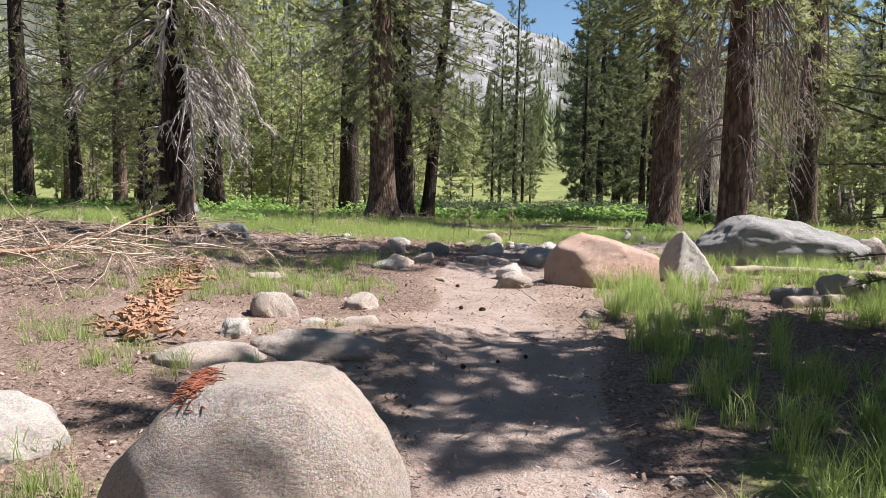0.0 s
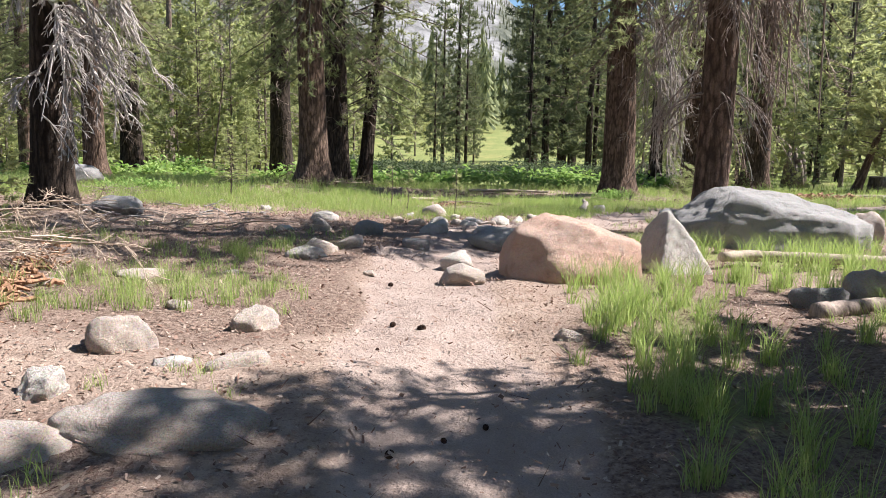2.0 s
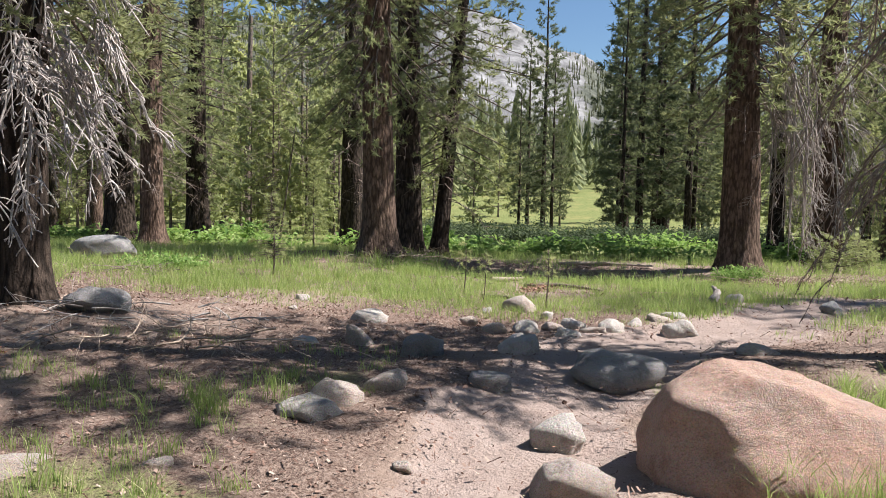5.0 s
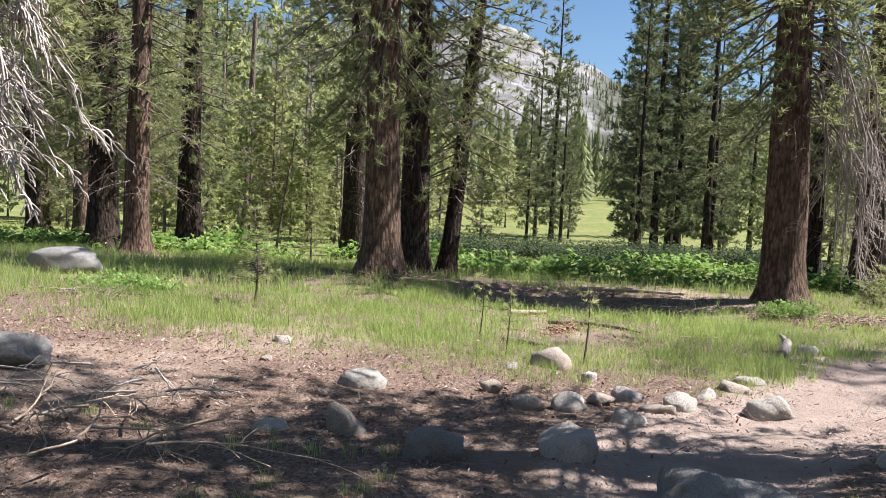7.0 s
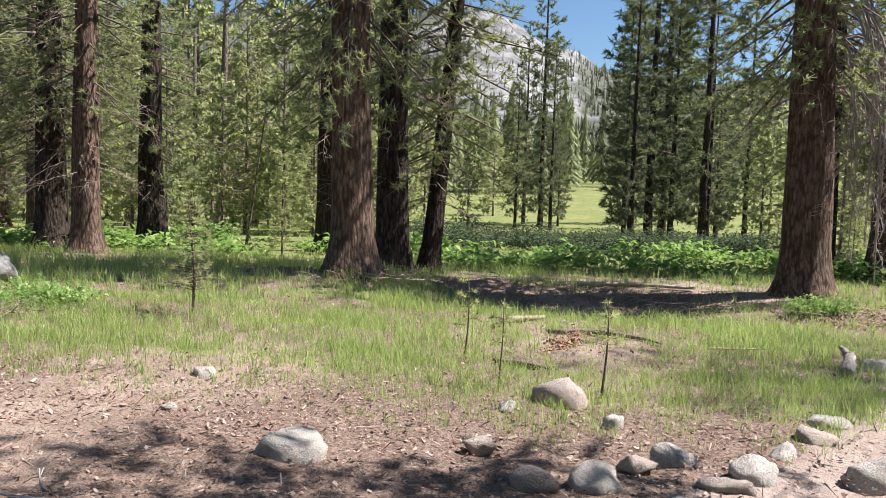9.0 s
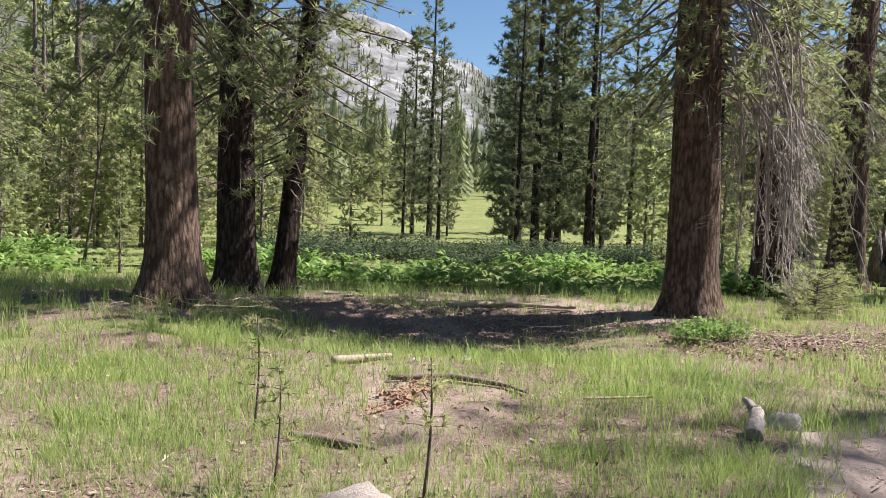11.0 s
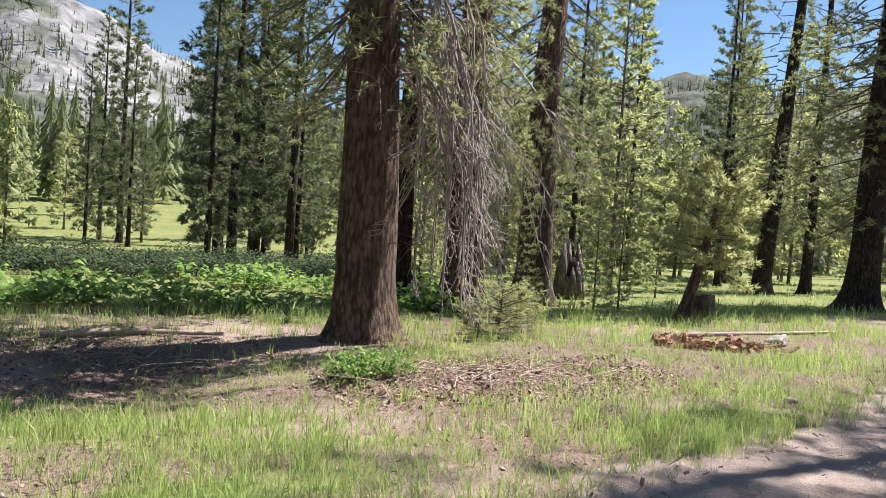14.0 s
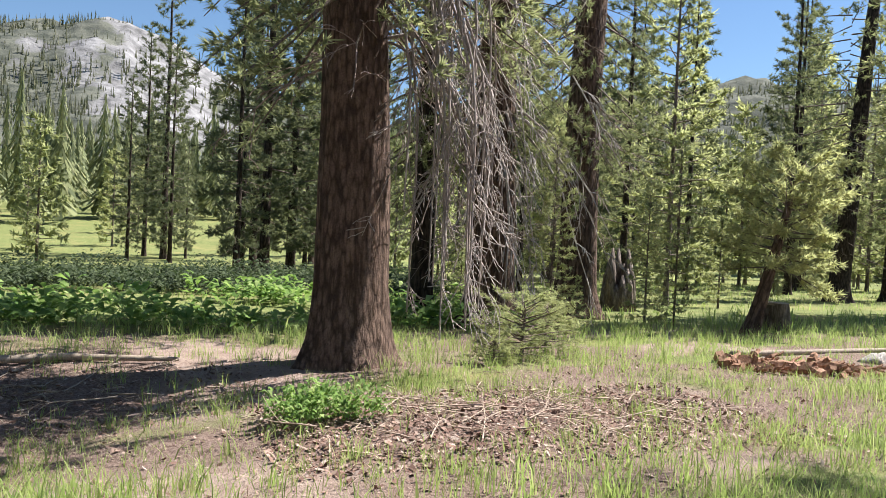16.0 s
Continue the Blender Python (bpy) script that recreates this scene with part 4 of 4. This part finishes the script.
log("fallen_stick", [(1.9, 18.6, 0.02), (2.6, 18.7, 0.03)], [0.014, 0.01], STRAW, "thin pale stick on the grass", "stick", 6)
log("wood_chunk", [(-0.6, 20.05, 0.05), (0.05, 20.5, 0.06)], [0.06, 0.03], LOG_PALE, "pale split chunk of wood in the grass", "wood", 5)
log("driftwood", [(2.95, 17.35, 0.02), (3.1, 17.6, 0.15), (3.05, 17.75, 0.24)], [0.075, 0.055, 0.02], DEAD_GREY, "short grey broken branch stub on the ground", "wood")
log("fallen_stick", [(12.0, 26.4, 0.05), (14, 26.2, 0.06), (17, 26.6, 0.05)], [0.05, 0.05, 0.03], LOG_PALE, "long pale fallen pole in the grass", "stick", 7)
log("fallen_stick", [(-0.6, 17.1, 0.03), (-0.2, 16.9, 0.04), (0.05, 16.8, 0.02)], [0.03, 0.03, 0.015], LIMB, "short dark stick beside a stone", "stick", 7)
log("fallen_branch", [(1.0, 26.6, 0.05), (2.2, 26.9, 0.08), (3.6, 26.8, 0.05)], [0.05, 0.05, 0.03], LOG_PALE, "pale fallen branch in the shade", "stick", 7)


def brush(name, x, y, w, d, count, length, material, label, seed, lift=0.25, radius=0.012, depth=1):
    rng = np.random.RandomState(seed)
    sh = Shape()
    for i in range(count):
        a = rng.uniform(0, 6.28)
        px, py = rng.normal(0, w / 2.5), rng.normal(0, d / 2.5)
        dead_spray(sh, (px, py, rng.uniform(0.01, lift)), (math.cos(a), math.sin(a), rng.uniform(-0.1, 0.25)), length * rng.uniform(0.4, 1.2), rng, radius, depth, 0.12, 5)
    ob = new(name, sh.mesh(name, material))
    ob.matrix_world = pose(x, y, float(height(x, y)))
    return tagged(ob, label, "brush", kind="stuff")


brush("brush_pile", -5.0, 8.5, 2.2, 2.0, 60, 1.35, STRAW, "heap of dry bleached dead branches", 1, 0.5, 0.011, 2)
brush("brush_pile", -3.4, 11.6, 1.6, 0.8, 20, 0.8, STRAW, "scattered dry branches beside the pine", 2)
brush("brush_pile", -4.0, 12.6, 1.6, 0.6, 18, 0.7, DEAD_WHITE, "pale dead twigs on the litter", 3)
brush("brush_pile", 6.7, 22.8, 3.0, 1.2, 70, 0.9, STRAW, "spread of fallen reddish twigs and needles", 4, 0.05, 0.009)
brush("brush_pile", 2.5, 25.6, 2.6, 0.8, 26, 0.9, LOG_PALE, "pale twigs lying in the shaded hollow", 5, 0.06)
brush("brush_pile", -2.9, 23.2, 1.4, 0.6, 26, 0.8, STRAW, "dry twigs at the foot of the pines", 6, 0.3)
brush("brush_pile", -6.4, 17.6, 0.9, 0.5, 34, 0.5, DEAD_BROWN, "low heap of rusty dead twigs", 7, 0.12)
def propped_branch():
    """A long dead branch that lies over the brush, forked into bare twigs."""
    rng = np.random.RandomState(31)
    ob = thing("fallen_branch", -4.6, 7.0, "long brown dead branch propped over brush", "branch")
    sh = Shape()
    q = np.linspace(0, 1, 10)
    pts = np.stack([-1.3 + 2.3 * q + 0.12 * np.sin(5 * q), -1.4 + 2.7 * q, 0.12 + 0.55 * q + 0.10 * np.sin(7 * q)], -1)
    sh.tube(pts, 0.040 - 0.028 * q, 8)
    part("stem", sh.mesh("stem", LOG_RED), ob)
    for k in range(15):
        u = rng.uniform(0.15, 1.0)
        at = np.array([np.interp(u, q, pts[:, j]) for j in range(3)])
        sh = Shape()
        dead_spray(sh, at, (rng.normal(0.5, 0.7), rng.normal(0.3, 0.6), rng.uniform(-0.15, 0.45)), rng.uniform(0.5, 1.3), rng, 0.014, 2, 0.15, 4, 0.0035)
        part("dead_branch", sh.mesh("dead_branch", STRAW), ob, "bleached bare side branch")


propped_branch()


def stump():
    ob = thing("tree_stump", 16.4, 30.4, "cut round stump with weathered grey sides", "stump")
    part("bark", trunk(3, 0.62, 0.33, (0, 0), 0.12, 18, BARK_GREY, 0.95), ob)
    sh = Shape()
    sh.tube([(0, 0, 0.58), (0, 0, 0.63)], [0.315, 0.31], 18)
    part("cut_face", sh.mesh("cut_face", LOG_PALE, False), ob, "pale sawn top")
    ob2 = thing("broken_stump", 16.0, 36.4, "jagged dark grey broken stump", "stump")
    rs = np.random.RandomState(4)
    for k in range(11):
        sh = Shape()
        a = k * 0.571
        h = rs.uniform(0.8, 1.9)
        sh.tube([(0.38 * math.cos(a), 0.38 * math.sin(a), -0.1), (0.33 * math.cos(a), 0.33 * math.sin(a), h * 0.6), (0.3 * math.cos(a), 0.3 * math.sin(a), h)], [0.2, 0.15, 0.03], 6)
        part("splinter", sh.mesh("splinter", BARK_GREY), ob2)


stump()


def rotten_heap(x, y, long, wide, count, turn, label, size=1.0, seed=8, lift=0.03, fat=0.022, swing=0.35, material=LOG_RED):
    rs = np.random.RandomState(seed)
    ob = thing("rotten_log", x, y, label, "log", turn=turn)
    for k in range(count):
        p = np.array([rs.uniform(-0.5, 0.5) * long, rs.normal(0, 0.3) * wide, rs.uniform(0.0, 0.05)])
        a, ln, up = rs.normal(0, swing), size * rs.uniform(0.16, 0.55), size * rs.uniform(-0.04, lift)
        n = 5
        sh = Shape()
        q = np.linspace(0, 1, n)
        pts = p + np.stack([ln * math.cos(a) * q, ln * math.sin(a) * q, up * q], -1) + rs.normal(0, 0.012, (n, 3))
        sh.tube(pts, size * rs.uniform(0.35, 1.2) * fat * (1.05 - 0.6 * q) * rs.uniform(0.7, 1.3, n), 5)
        me = sh.mesh("chunk", material, False)
        part("chunk", me, ob)


rotten_heap(12.0, 25.1, 2.0, 0.9, 110, -30, "collapsed rotten log broken into red-orange chunks", 0.95, 8, 0.15, 0.075, 0.9, LOG_ORANGE)
rotten_heap(-3.5, 8.1, 6.2, 0.32, 420, 107, "crumbling red-brown rotten log on the litter", 0.42, 9, 0.05, 0.055, 0.8, LOG_ORANGE)
rotten_heap(0.18, 18.3, 1.5, 0.32, 120, 74, "strip of rotten red wood in the grass", 0.6, 10)
LOW_CROWN = crown(75, 1.35, 0.12, 1.15, 40, 26.0, 12, 0.11, 0.014, 0.1, 0.45, 0.0, NEEDLE_YOUNG)
low_pine = thing("low_pine", 8.4, 26.6, "low bushy green pine beneath hanging dead branches", "tree", "low pines under the big tree")
part("trunk", trunk(13, 1.2, 0.05, (0.05, 0), 0.3, 8, BARK_GREY, 0.2), low_pine)
part("crown_wood", LOW_CROWN[0], low_pine)
part("crown", LOW_CROWN[1], low_pine)
low_pine.matrix_world = pose(8.4, 26.6, float(height(8.4, 26.6))) @ Matrix.Diagonal((0.8, 0.8, 0.66, 1))
for x, y, size in ((9.2, 27.4, 0.85), (7.8, 26.2, 0.5)):
    copy_thing(low_pine, pose(x, y, float(height(x, y)), 0, 0, 130 * x) @ Matrix.Scale(size, 4))
LEANER = crown(71, 3.8, 1.4, 1.7, 50, 26.0, 15, 0.17, 0.028, 0.2, 0.5, 0.0, NEEDLE_YOUNG)
leaner = thing("leaning_pine", 15.2, 29.7, "small leaning pine with a bushy top", "tree")
part("trunk", trunk(12, 3.6, 0.17, (0, 0), 0.3, 12, BARK_RED, 0.3), leaner)
part("crown_wood", LEANER[0], leaner)
part("crown", LEANER[1], leaner)
leaner.matrix_world = pose(15.2, 29.7, float(height(15.2, 29.7)), 0, 17, 0)


# ---- snags and saplings ----
def snag(x, y, width, tall, lean, seed):
    ob = thing("dead_tree", x, y, "bare grey standing dead trunk", "tree", "standing dead trunks")
    part("trunk", trunk(seed, tall, width / 2, (lean, 0), 0.3, 12, BARK_GREY, 0.4), ob)
    part("dead_wood", DEADLIMBS[seed % 3], ob)


snag(-18.5, 55.0, 0.62, 14, 0.02, 1)
snag(-20.6, 56.0, 0.40, 12, 0.0, 2)
snag(-10.2, 36.5, 0.10, 5.0, 0.14, 5)
snag(-24.0, 62.0, 0.5, 15, 0.0, 4)
for x, y, s, h in ((-4.59, 18.9, 1.0, 1.5), (-0.91, 17.3, 0.6, 0.85), (-0.53, 16.0, 0.5, 0.75), (0.35, 15.8, 0.6, 0.85)):
    rng = np.random.RandomState(int(h * 100) + int(abs(x) * 10))
    ob = thing("pine_sapling", x, y, "thin scraggly pine sapling with sparse needles", "sapling", "saplings in the grass")
    sh = Shape()
    z = np.linspace(-0.05, h, 7)
    sh.tube(np.stack([0.03 * np.sin(z * 3), 0.03 * np.cos(z * 2), z], -1), 0.022 * s * (1 - 0.7 * np.linspace(0, 1, 7)), 6)
    cs, ws = [], []
    for k in range(130 if s == 1.0 else 18):
        a, q = rng.uniform(0, 6.28), rng.uniform(0.2 if s == 1.0 else 0.4, 1)
        out = (0.42 if s == 1.0 else 0.14) * (1.1 - q) * rng.uniform(0.5, 1.2) + 0.03
        tip = np.array([out * math.cos(a), out * math.sin(a), q * h + 0.1 * out])
        sh.tube([(0, 0.02, q * h), tip * (0.5, 0.5, 1), tip], [0.007 * s, 0.005 * s, 0.002], 3, False)
        if rng.uniform() < 0.75:
            cs.append(tip)
            ws.append((math.cos(a), math.sin(a), 0.6))
    part("stem", sh.mesh("stem", BARK_GREY), ob)
    v, f = tufts(np.array(cs), np.array(ws), 26, 0.08 if s < 1.0 else 0.10, 0.008, rng)
    part("needles", raw_mesh("needles", v, f, NEEDLE_YOUNG), ob)


# ---- grass, leaves and litter ----
def blades(x, y, tall, wide, rng, bend=0.8):
    n = len(x)
    z = height(x, y) - 0.02
    a = rng.uniform(0, 2 * np.pi, n)
    b = rng.uniform(0, 2 * np.pi, n)
    lean = tall * bend * rng.uniform(0.1, 1.0, n)
    sx, sy = np.cos(b) * wide / 2, np.sin(b) * wide / 2
    mx, my = x + np.cos(a) * lean * 0.3, y + np.sin(a) * lean * 0.3
    tx, ty = x + np.cos(a) * lean, y + np.sin(a) * lean
    v = np.stack([np.stack([x - sx, y - sy, z], -1), np.stack([x + sx, y + sy, z], -1), np.stack([mx + sx * 0.8, my + sy * 0.8, z + tall * 0.58], -1), np.stack([mx - sx * 0.8, my - sy * 0.8, z + tall * 0.58], -1), np.stack([tx, ty, z + tall], -1)], 1).reshape(-1, 3)
    k = np.arange(n)[:, None] * 5
    f = np.concatenate([k + [0, 1, 2], k + [0, 2, 3], k + [3, 2, 4]])
    return v, f


def scatter_grass(name, box, count, tall, wide, material, label, seed, clump=9, radius=0.07, power=1.0, floor=0.05):
    rng = np.random.RandomState(seed)
    x, y = rng.uniform(box[0], box[1], count), rng.uniform(box[2], box[3], count)
    g = greenness(x, y)
    keep = rng.uniform(0, 1, count) < np.where(g > floor, g ** power, 0)
    x, y, g = x[keep], y[keep], g[keep]
    x, y, g = np.repeat(x, clump), np.repeat(y, clump), np.repeat(g, clump)
    a, r = rng.uniform(0, 6.28, len(x)), radius * np.sqrt(rng.uniform(0, 1, len(x)))
    x, y = x + r * np.cos(a), y + r * np.sin(a)
    h = tall * rng.uniform(0.4, 1.15, len(x)) * (0.55 + 0.6 * g)
    v, f = blades(x, y, h, wide * rng.uniform(0.6, 1.3, len(x)), rng)
    tagged(new(name, raw_mesh(name, v, f, material)), label, "grass", kind="stuff")


scatter_grass("meadow_grass", (-14, 16, 13.5, 20), 11500, 0.215, 0.0065, GRASS, "bright green meadow grass in the sun", 1)
scatter_grass("meadow_grass", (-16, 20, 20, 31), 7000, 0.27, 0.010, GRASS, "taller green grass before the pines", 2, 8, 0.10)
scatter_grass("meadow_grass", (-3, 13, 15.5, 25), 4000, 0.18, 0.007, GRASS, "short bright grass over the open ground", 12, 10, 0.13, 0.5, 0.3)
scatter_grass("trail_grass", (0.5, 6, 1, 13), 1700, 0.29, 0.0055, GRASS, "loose green grass tufts beside the trail", 3, 38, 0.055, 1.0)
scatter_grass("trail_grass", (-6, -0.5, 1, 13), 2300, 0.20, 0.005, GRASS, "sparse thin grass tufts in the litter", 4, 24, 0.075, 1.3)
scatter_grass("sparse_grass", (-5.5, 3.2, 13.0, 17.0), 2600, 0.16, 0.005, GRASS, "sparse short grass thinning out towards the trail", 9, 9, 0.09, 0.55, 0.01)
scatter_grass("dry_grass", (-8, 12, 13, 26), 3000, 0.15, 0.0045, GRASS_DRY, "drier grass among the green", 5, 6, 0.08)
scatter_grass("far_grass", (-45, 50, 30, 62), 5200, 0.42, 0.03, GRASS, "meadow grass beyond the pines", 6, 5, 0.35, 0.5)


def leafy_plants(name, count, box, tall, leaf, material, label, seed, leaves=9, where=None):
    rng = np.random.RandomState(seed)
    x, y = rng.uniform(box[0], box[1], count), rng.uniform(box[2], box[3], count)
    if where is not None:
        keep = rng.uniform(0, 1, count) < where(x, y)
        x, y = x[keep], y[keep]
    t = tall * rng.uniform(0.45, 1.2, len(x)) * np.clip(1 + 0.55 * spots(x, y, 1.1, seed + 50), 0.35, 1.9)
    x, y, t = np.repeat(x, leaves), np.repeat(y, leaves), np.repeat(t, leaves)
    n = len(x)
    a = rng.uniform(0, 6.28, n)
    d = np.stack([np.cos(a), np.sin(a), rng.uniform(-0.1, 0.9, n)], -1)
    c = np.stack([x, y, height(x, y) + t * rng.uniform(0.15, 1.0, n)], -1) + d * 0.08
    side = np.stack([-np.sin(a), np.cos(a), rng.normal(0, 0.3, n)], -1)
    ln, w = leaf * rng.uniform(0.6, 1.2, (n, 1)), leaf * 0.22 * rng.uniform(0.7, 1.3, (n, 1))
    mid = c + d * ln * 0.5 + (0, 0, 0.02)
    tip = c + d * ln - np.array([0, 0, 0.25]) * ln
    v = np.stack([c, mid - side * w, mid + side * w, tip], 1).reshape(-1, 3)
    k = np.arange(n)[:, None] * 4
    tagged(new(name, raw_mesh(name, v, np.concatenate([k + [0, 1, 2], k + [1, 3, 2]]), material)), label, "plants", kind="stuff")


leafy_plants("broadleaf_plants", 3000, (-30, 11, 30.4, 39.5), 0.42, 0.30, LEAF, "bright green broad-leaved plants in damp ground", 1, 9, lambda x, y: 0.06 + 0.94 * (spots(x, y, 0.8, 41) > 0.05))
leafy_plants("low_shrubs", 2300, (-7, 13, 41, 50), 0.62, 0.20, SHRUB, "dark low willow shrubs at the meadow's edge", 2, 14)
leafy_plants("green_bush", 46, (4.45, 5.35, 22.9, 23.7), 0.25, 0.085, LEAF, "bright green leafy bush at the foot of a pine", 3, 22)
leafy_plants("green_bush", 60, (-7.1, -5.8, 18.0, 19.0), 0.42, 0.09, LEAF, "pale green bush in the grass", 4, 16)


def scatter_litter(name, count, size, material, label, seed, box, off=0.5, slim=1.0):
    """Loose chips, cone scales and twigs lying on the soil."""
    rng = np.random.RandomState(seed)
    x, y = rng.uniform(box[0], box[1], count), rng.uniform(box[2], box[3], count)
    keep = (off_trail(x, y) > off * rng.uniform(0, 1.6, count)) & (rng.uniform(0, 1, count) > 0.7 * greenness(x, y))
    x, y = x[keep], y[keep]
    n = len(x)
    a = rng.uniform(0, 6.28, n)
    ln = size * rng.uniform(0.4, 1.6, n)
    w = ln * rng.uniform(0.15, 0.7, n) * slim
    z = height(x, y) + 0.012 + 0.03 * spots(x, y, 1.6, 1) + 0.014 * spots(x, y, 6, 2)
    ux, uy = np.cos(a), np.sin(a)
    tilt = rng.normal(0, 0.35, n) * ln
    curl = rng.normal(0, 0.3, n) * w
    P = lambda i, j, k: np.stack([x + ux * i * ln - uy * j * w, y + uy * i * ln + ux * j * w, z + k], -1)
    v = np.stack([P(-0.5, -0.45, -tilt / 2), P(0.5, -0.3, tilt / 2), P(0.4, 0.5, tilt / 2 + curl), P(-0.4, 0.4, curl - tilt / 2)], 1).reshape(-1, 3)
    k = np.arange(n)[:, None] * 4
    f = np.concatenate([k + [0, 1, 2], k + [0, 2, 3]])
    tagged(new(name, raw_mesh(name, v, f, material)), label, "litter", kind="stuff")


scatter_litter("pine_litter", 90000, 0.023, LITTER, "brown cone scales, bark chips and twigs", 1, (-6, 6, 1, 16), 0.85)
scatter_litter("pine_litter", 34000, 0.036, LITTER, "brown chips and needles strewn on the ground", 2, (-8, 13, 14, 27), 0.9)
scatter_litter("twig_litter", 9000, 0.085, LITTER, "thin dry needles and twigs on the ground", 4, (-7, 7, 1, 16), 1.1, 0.12)
scatter_litter("twig_litter", 5000, 0.11, LITTER, "thin dry twigs in the grass", 5, (-8, 13, 14, 27), 0.5, 0.12)
scatter_litter("pine_litter", 16000, 0.045, LITTER, "thick mat of reddish brown needles and chips", 6, (4.3, 9.3, 21.3, 24.4))
scatter_litter("pine_litter", 3000, 0.05, LITTER, "brown chips and needles in the shaded hollow", 7, (-0.5, 4.5, 24.2, 26.6))
scatter_litter("trail_grit", 5000, 0.016, LITTER, "loose grit and chips on the trail", 3, (-1, 1.5, 1, 13), 0.0)


def cone(x, y, size, turn):
    rs = np.random.RandomState(int(turn))
    sh = Shape()
    s = np.linspace(-1, 1, 9)
    sh.tube(np.stack([s * size * 0.62, 0 * s, np.full(9, size * 0.4)], -1), size * 0.42 * np.sqrt(np.clip(1.02 - s * s, 0.02, 1)) * (1 + 0.22 * (np.arange(9) % 2)), 8)
    ob = new("pine_cone", sh.mesh("pine_cone", CONE, False))
    ob.matrix_world = pose(x, y, float(height(x, y)) - 0.03, 0, 0, turn)
    return tagged(ob, "dark brown pine cone lying on the trail", "pine cone", "cones on the trail")


rs = np.random.RandomState(77)
cone(-0.04, 7.1, 0.055, 20), cone(-0.25, 7.2, 0.045, 80)
for k in range(28):
    y = rs.uniform(2.2, 13)
    cone(rs.normal(0.0, 0.9) - 0.3, y, rs.uniform(0.026, 0.045), rs.uniform(0, 360))


def rusty_needles():
    """A small mat of dead red needles lying on the front boulder."""
    rng = np.random.RandomState(63)
    me = FRONT_BOULDER.data
    tree = BVHTree.FromPolygons([v.co for v in me.vertices], [p.vertices for p in me.polygons])
    sh = Shape()
    for k in range(260):
        x, y = rng.normal(-0.18, 0.028), rng.normal(-0.13, 0.06)
        hit = tree.ray_cast(Vector((x, y, 3)), Vector((0, 0, -1)))[0]
        if hit is None:
            continue
        a, ln = rng.uniform(0, 6.28), rng.uniform(0.012, 0.03)
        d = np.array([math.cos(a), math.sin(a), 0]) * ln
        p = np.array(hit) + (0, 0, 0.004)
        sh.tube([p - d, p + (0, 0, 0.003), p + d], [0.002, 0.0026, 0.0018], 3, False)
    ob = new("needle_mat", sh.mesh("needle_mat", RUST))
    ob.matrix_world = FRONT_BOULDER.matrix_world.copy()
    tagged(ob, "small mat of rusty dead needles on the boulder", "litter", kind="stuff")


rusty_needles()
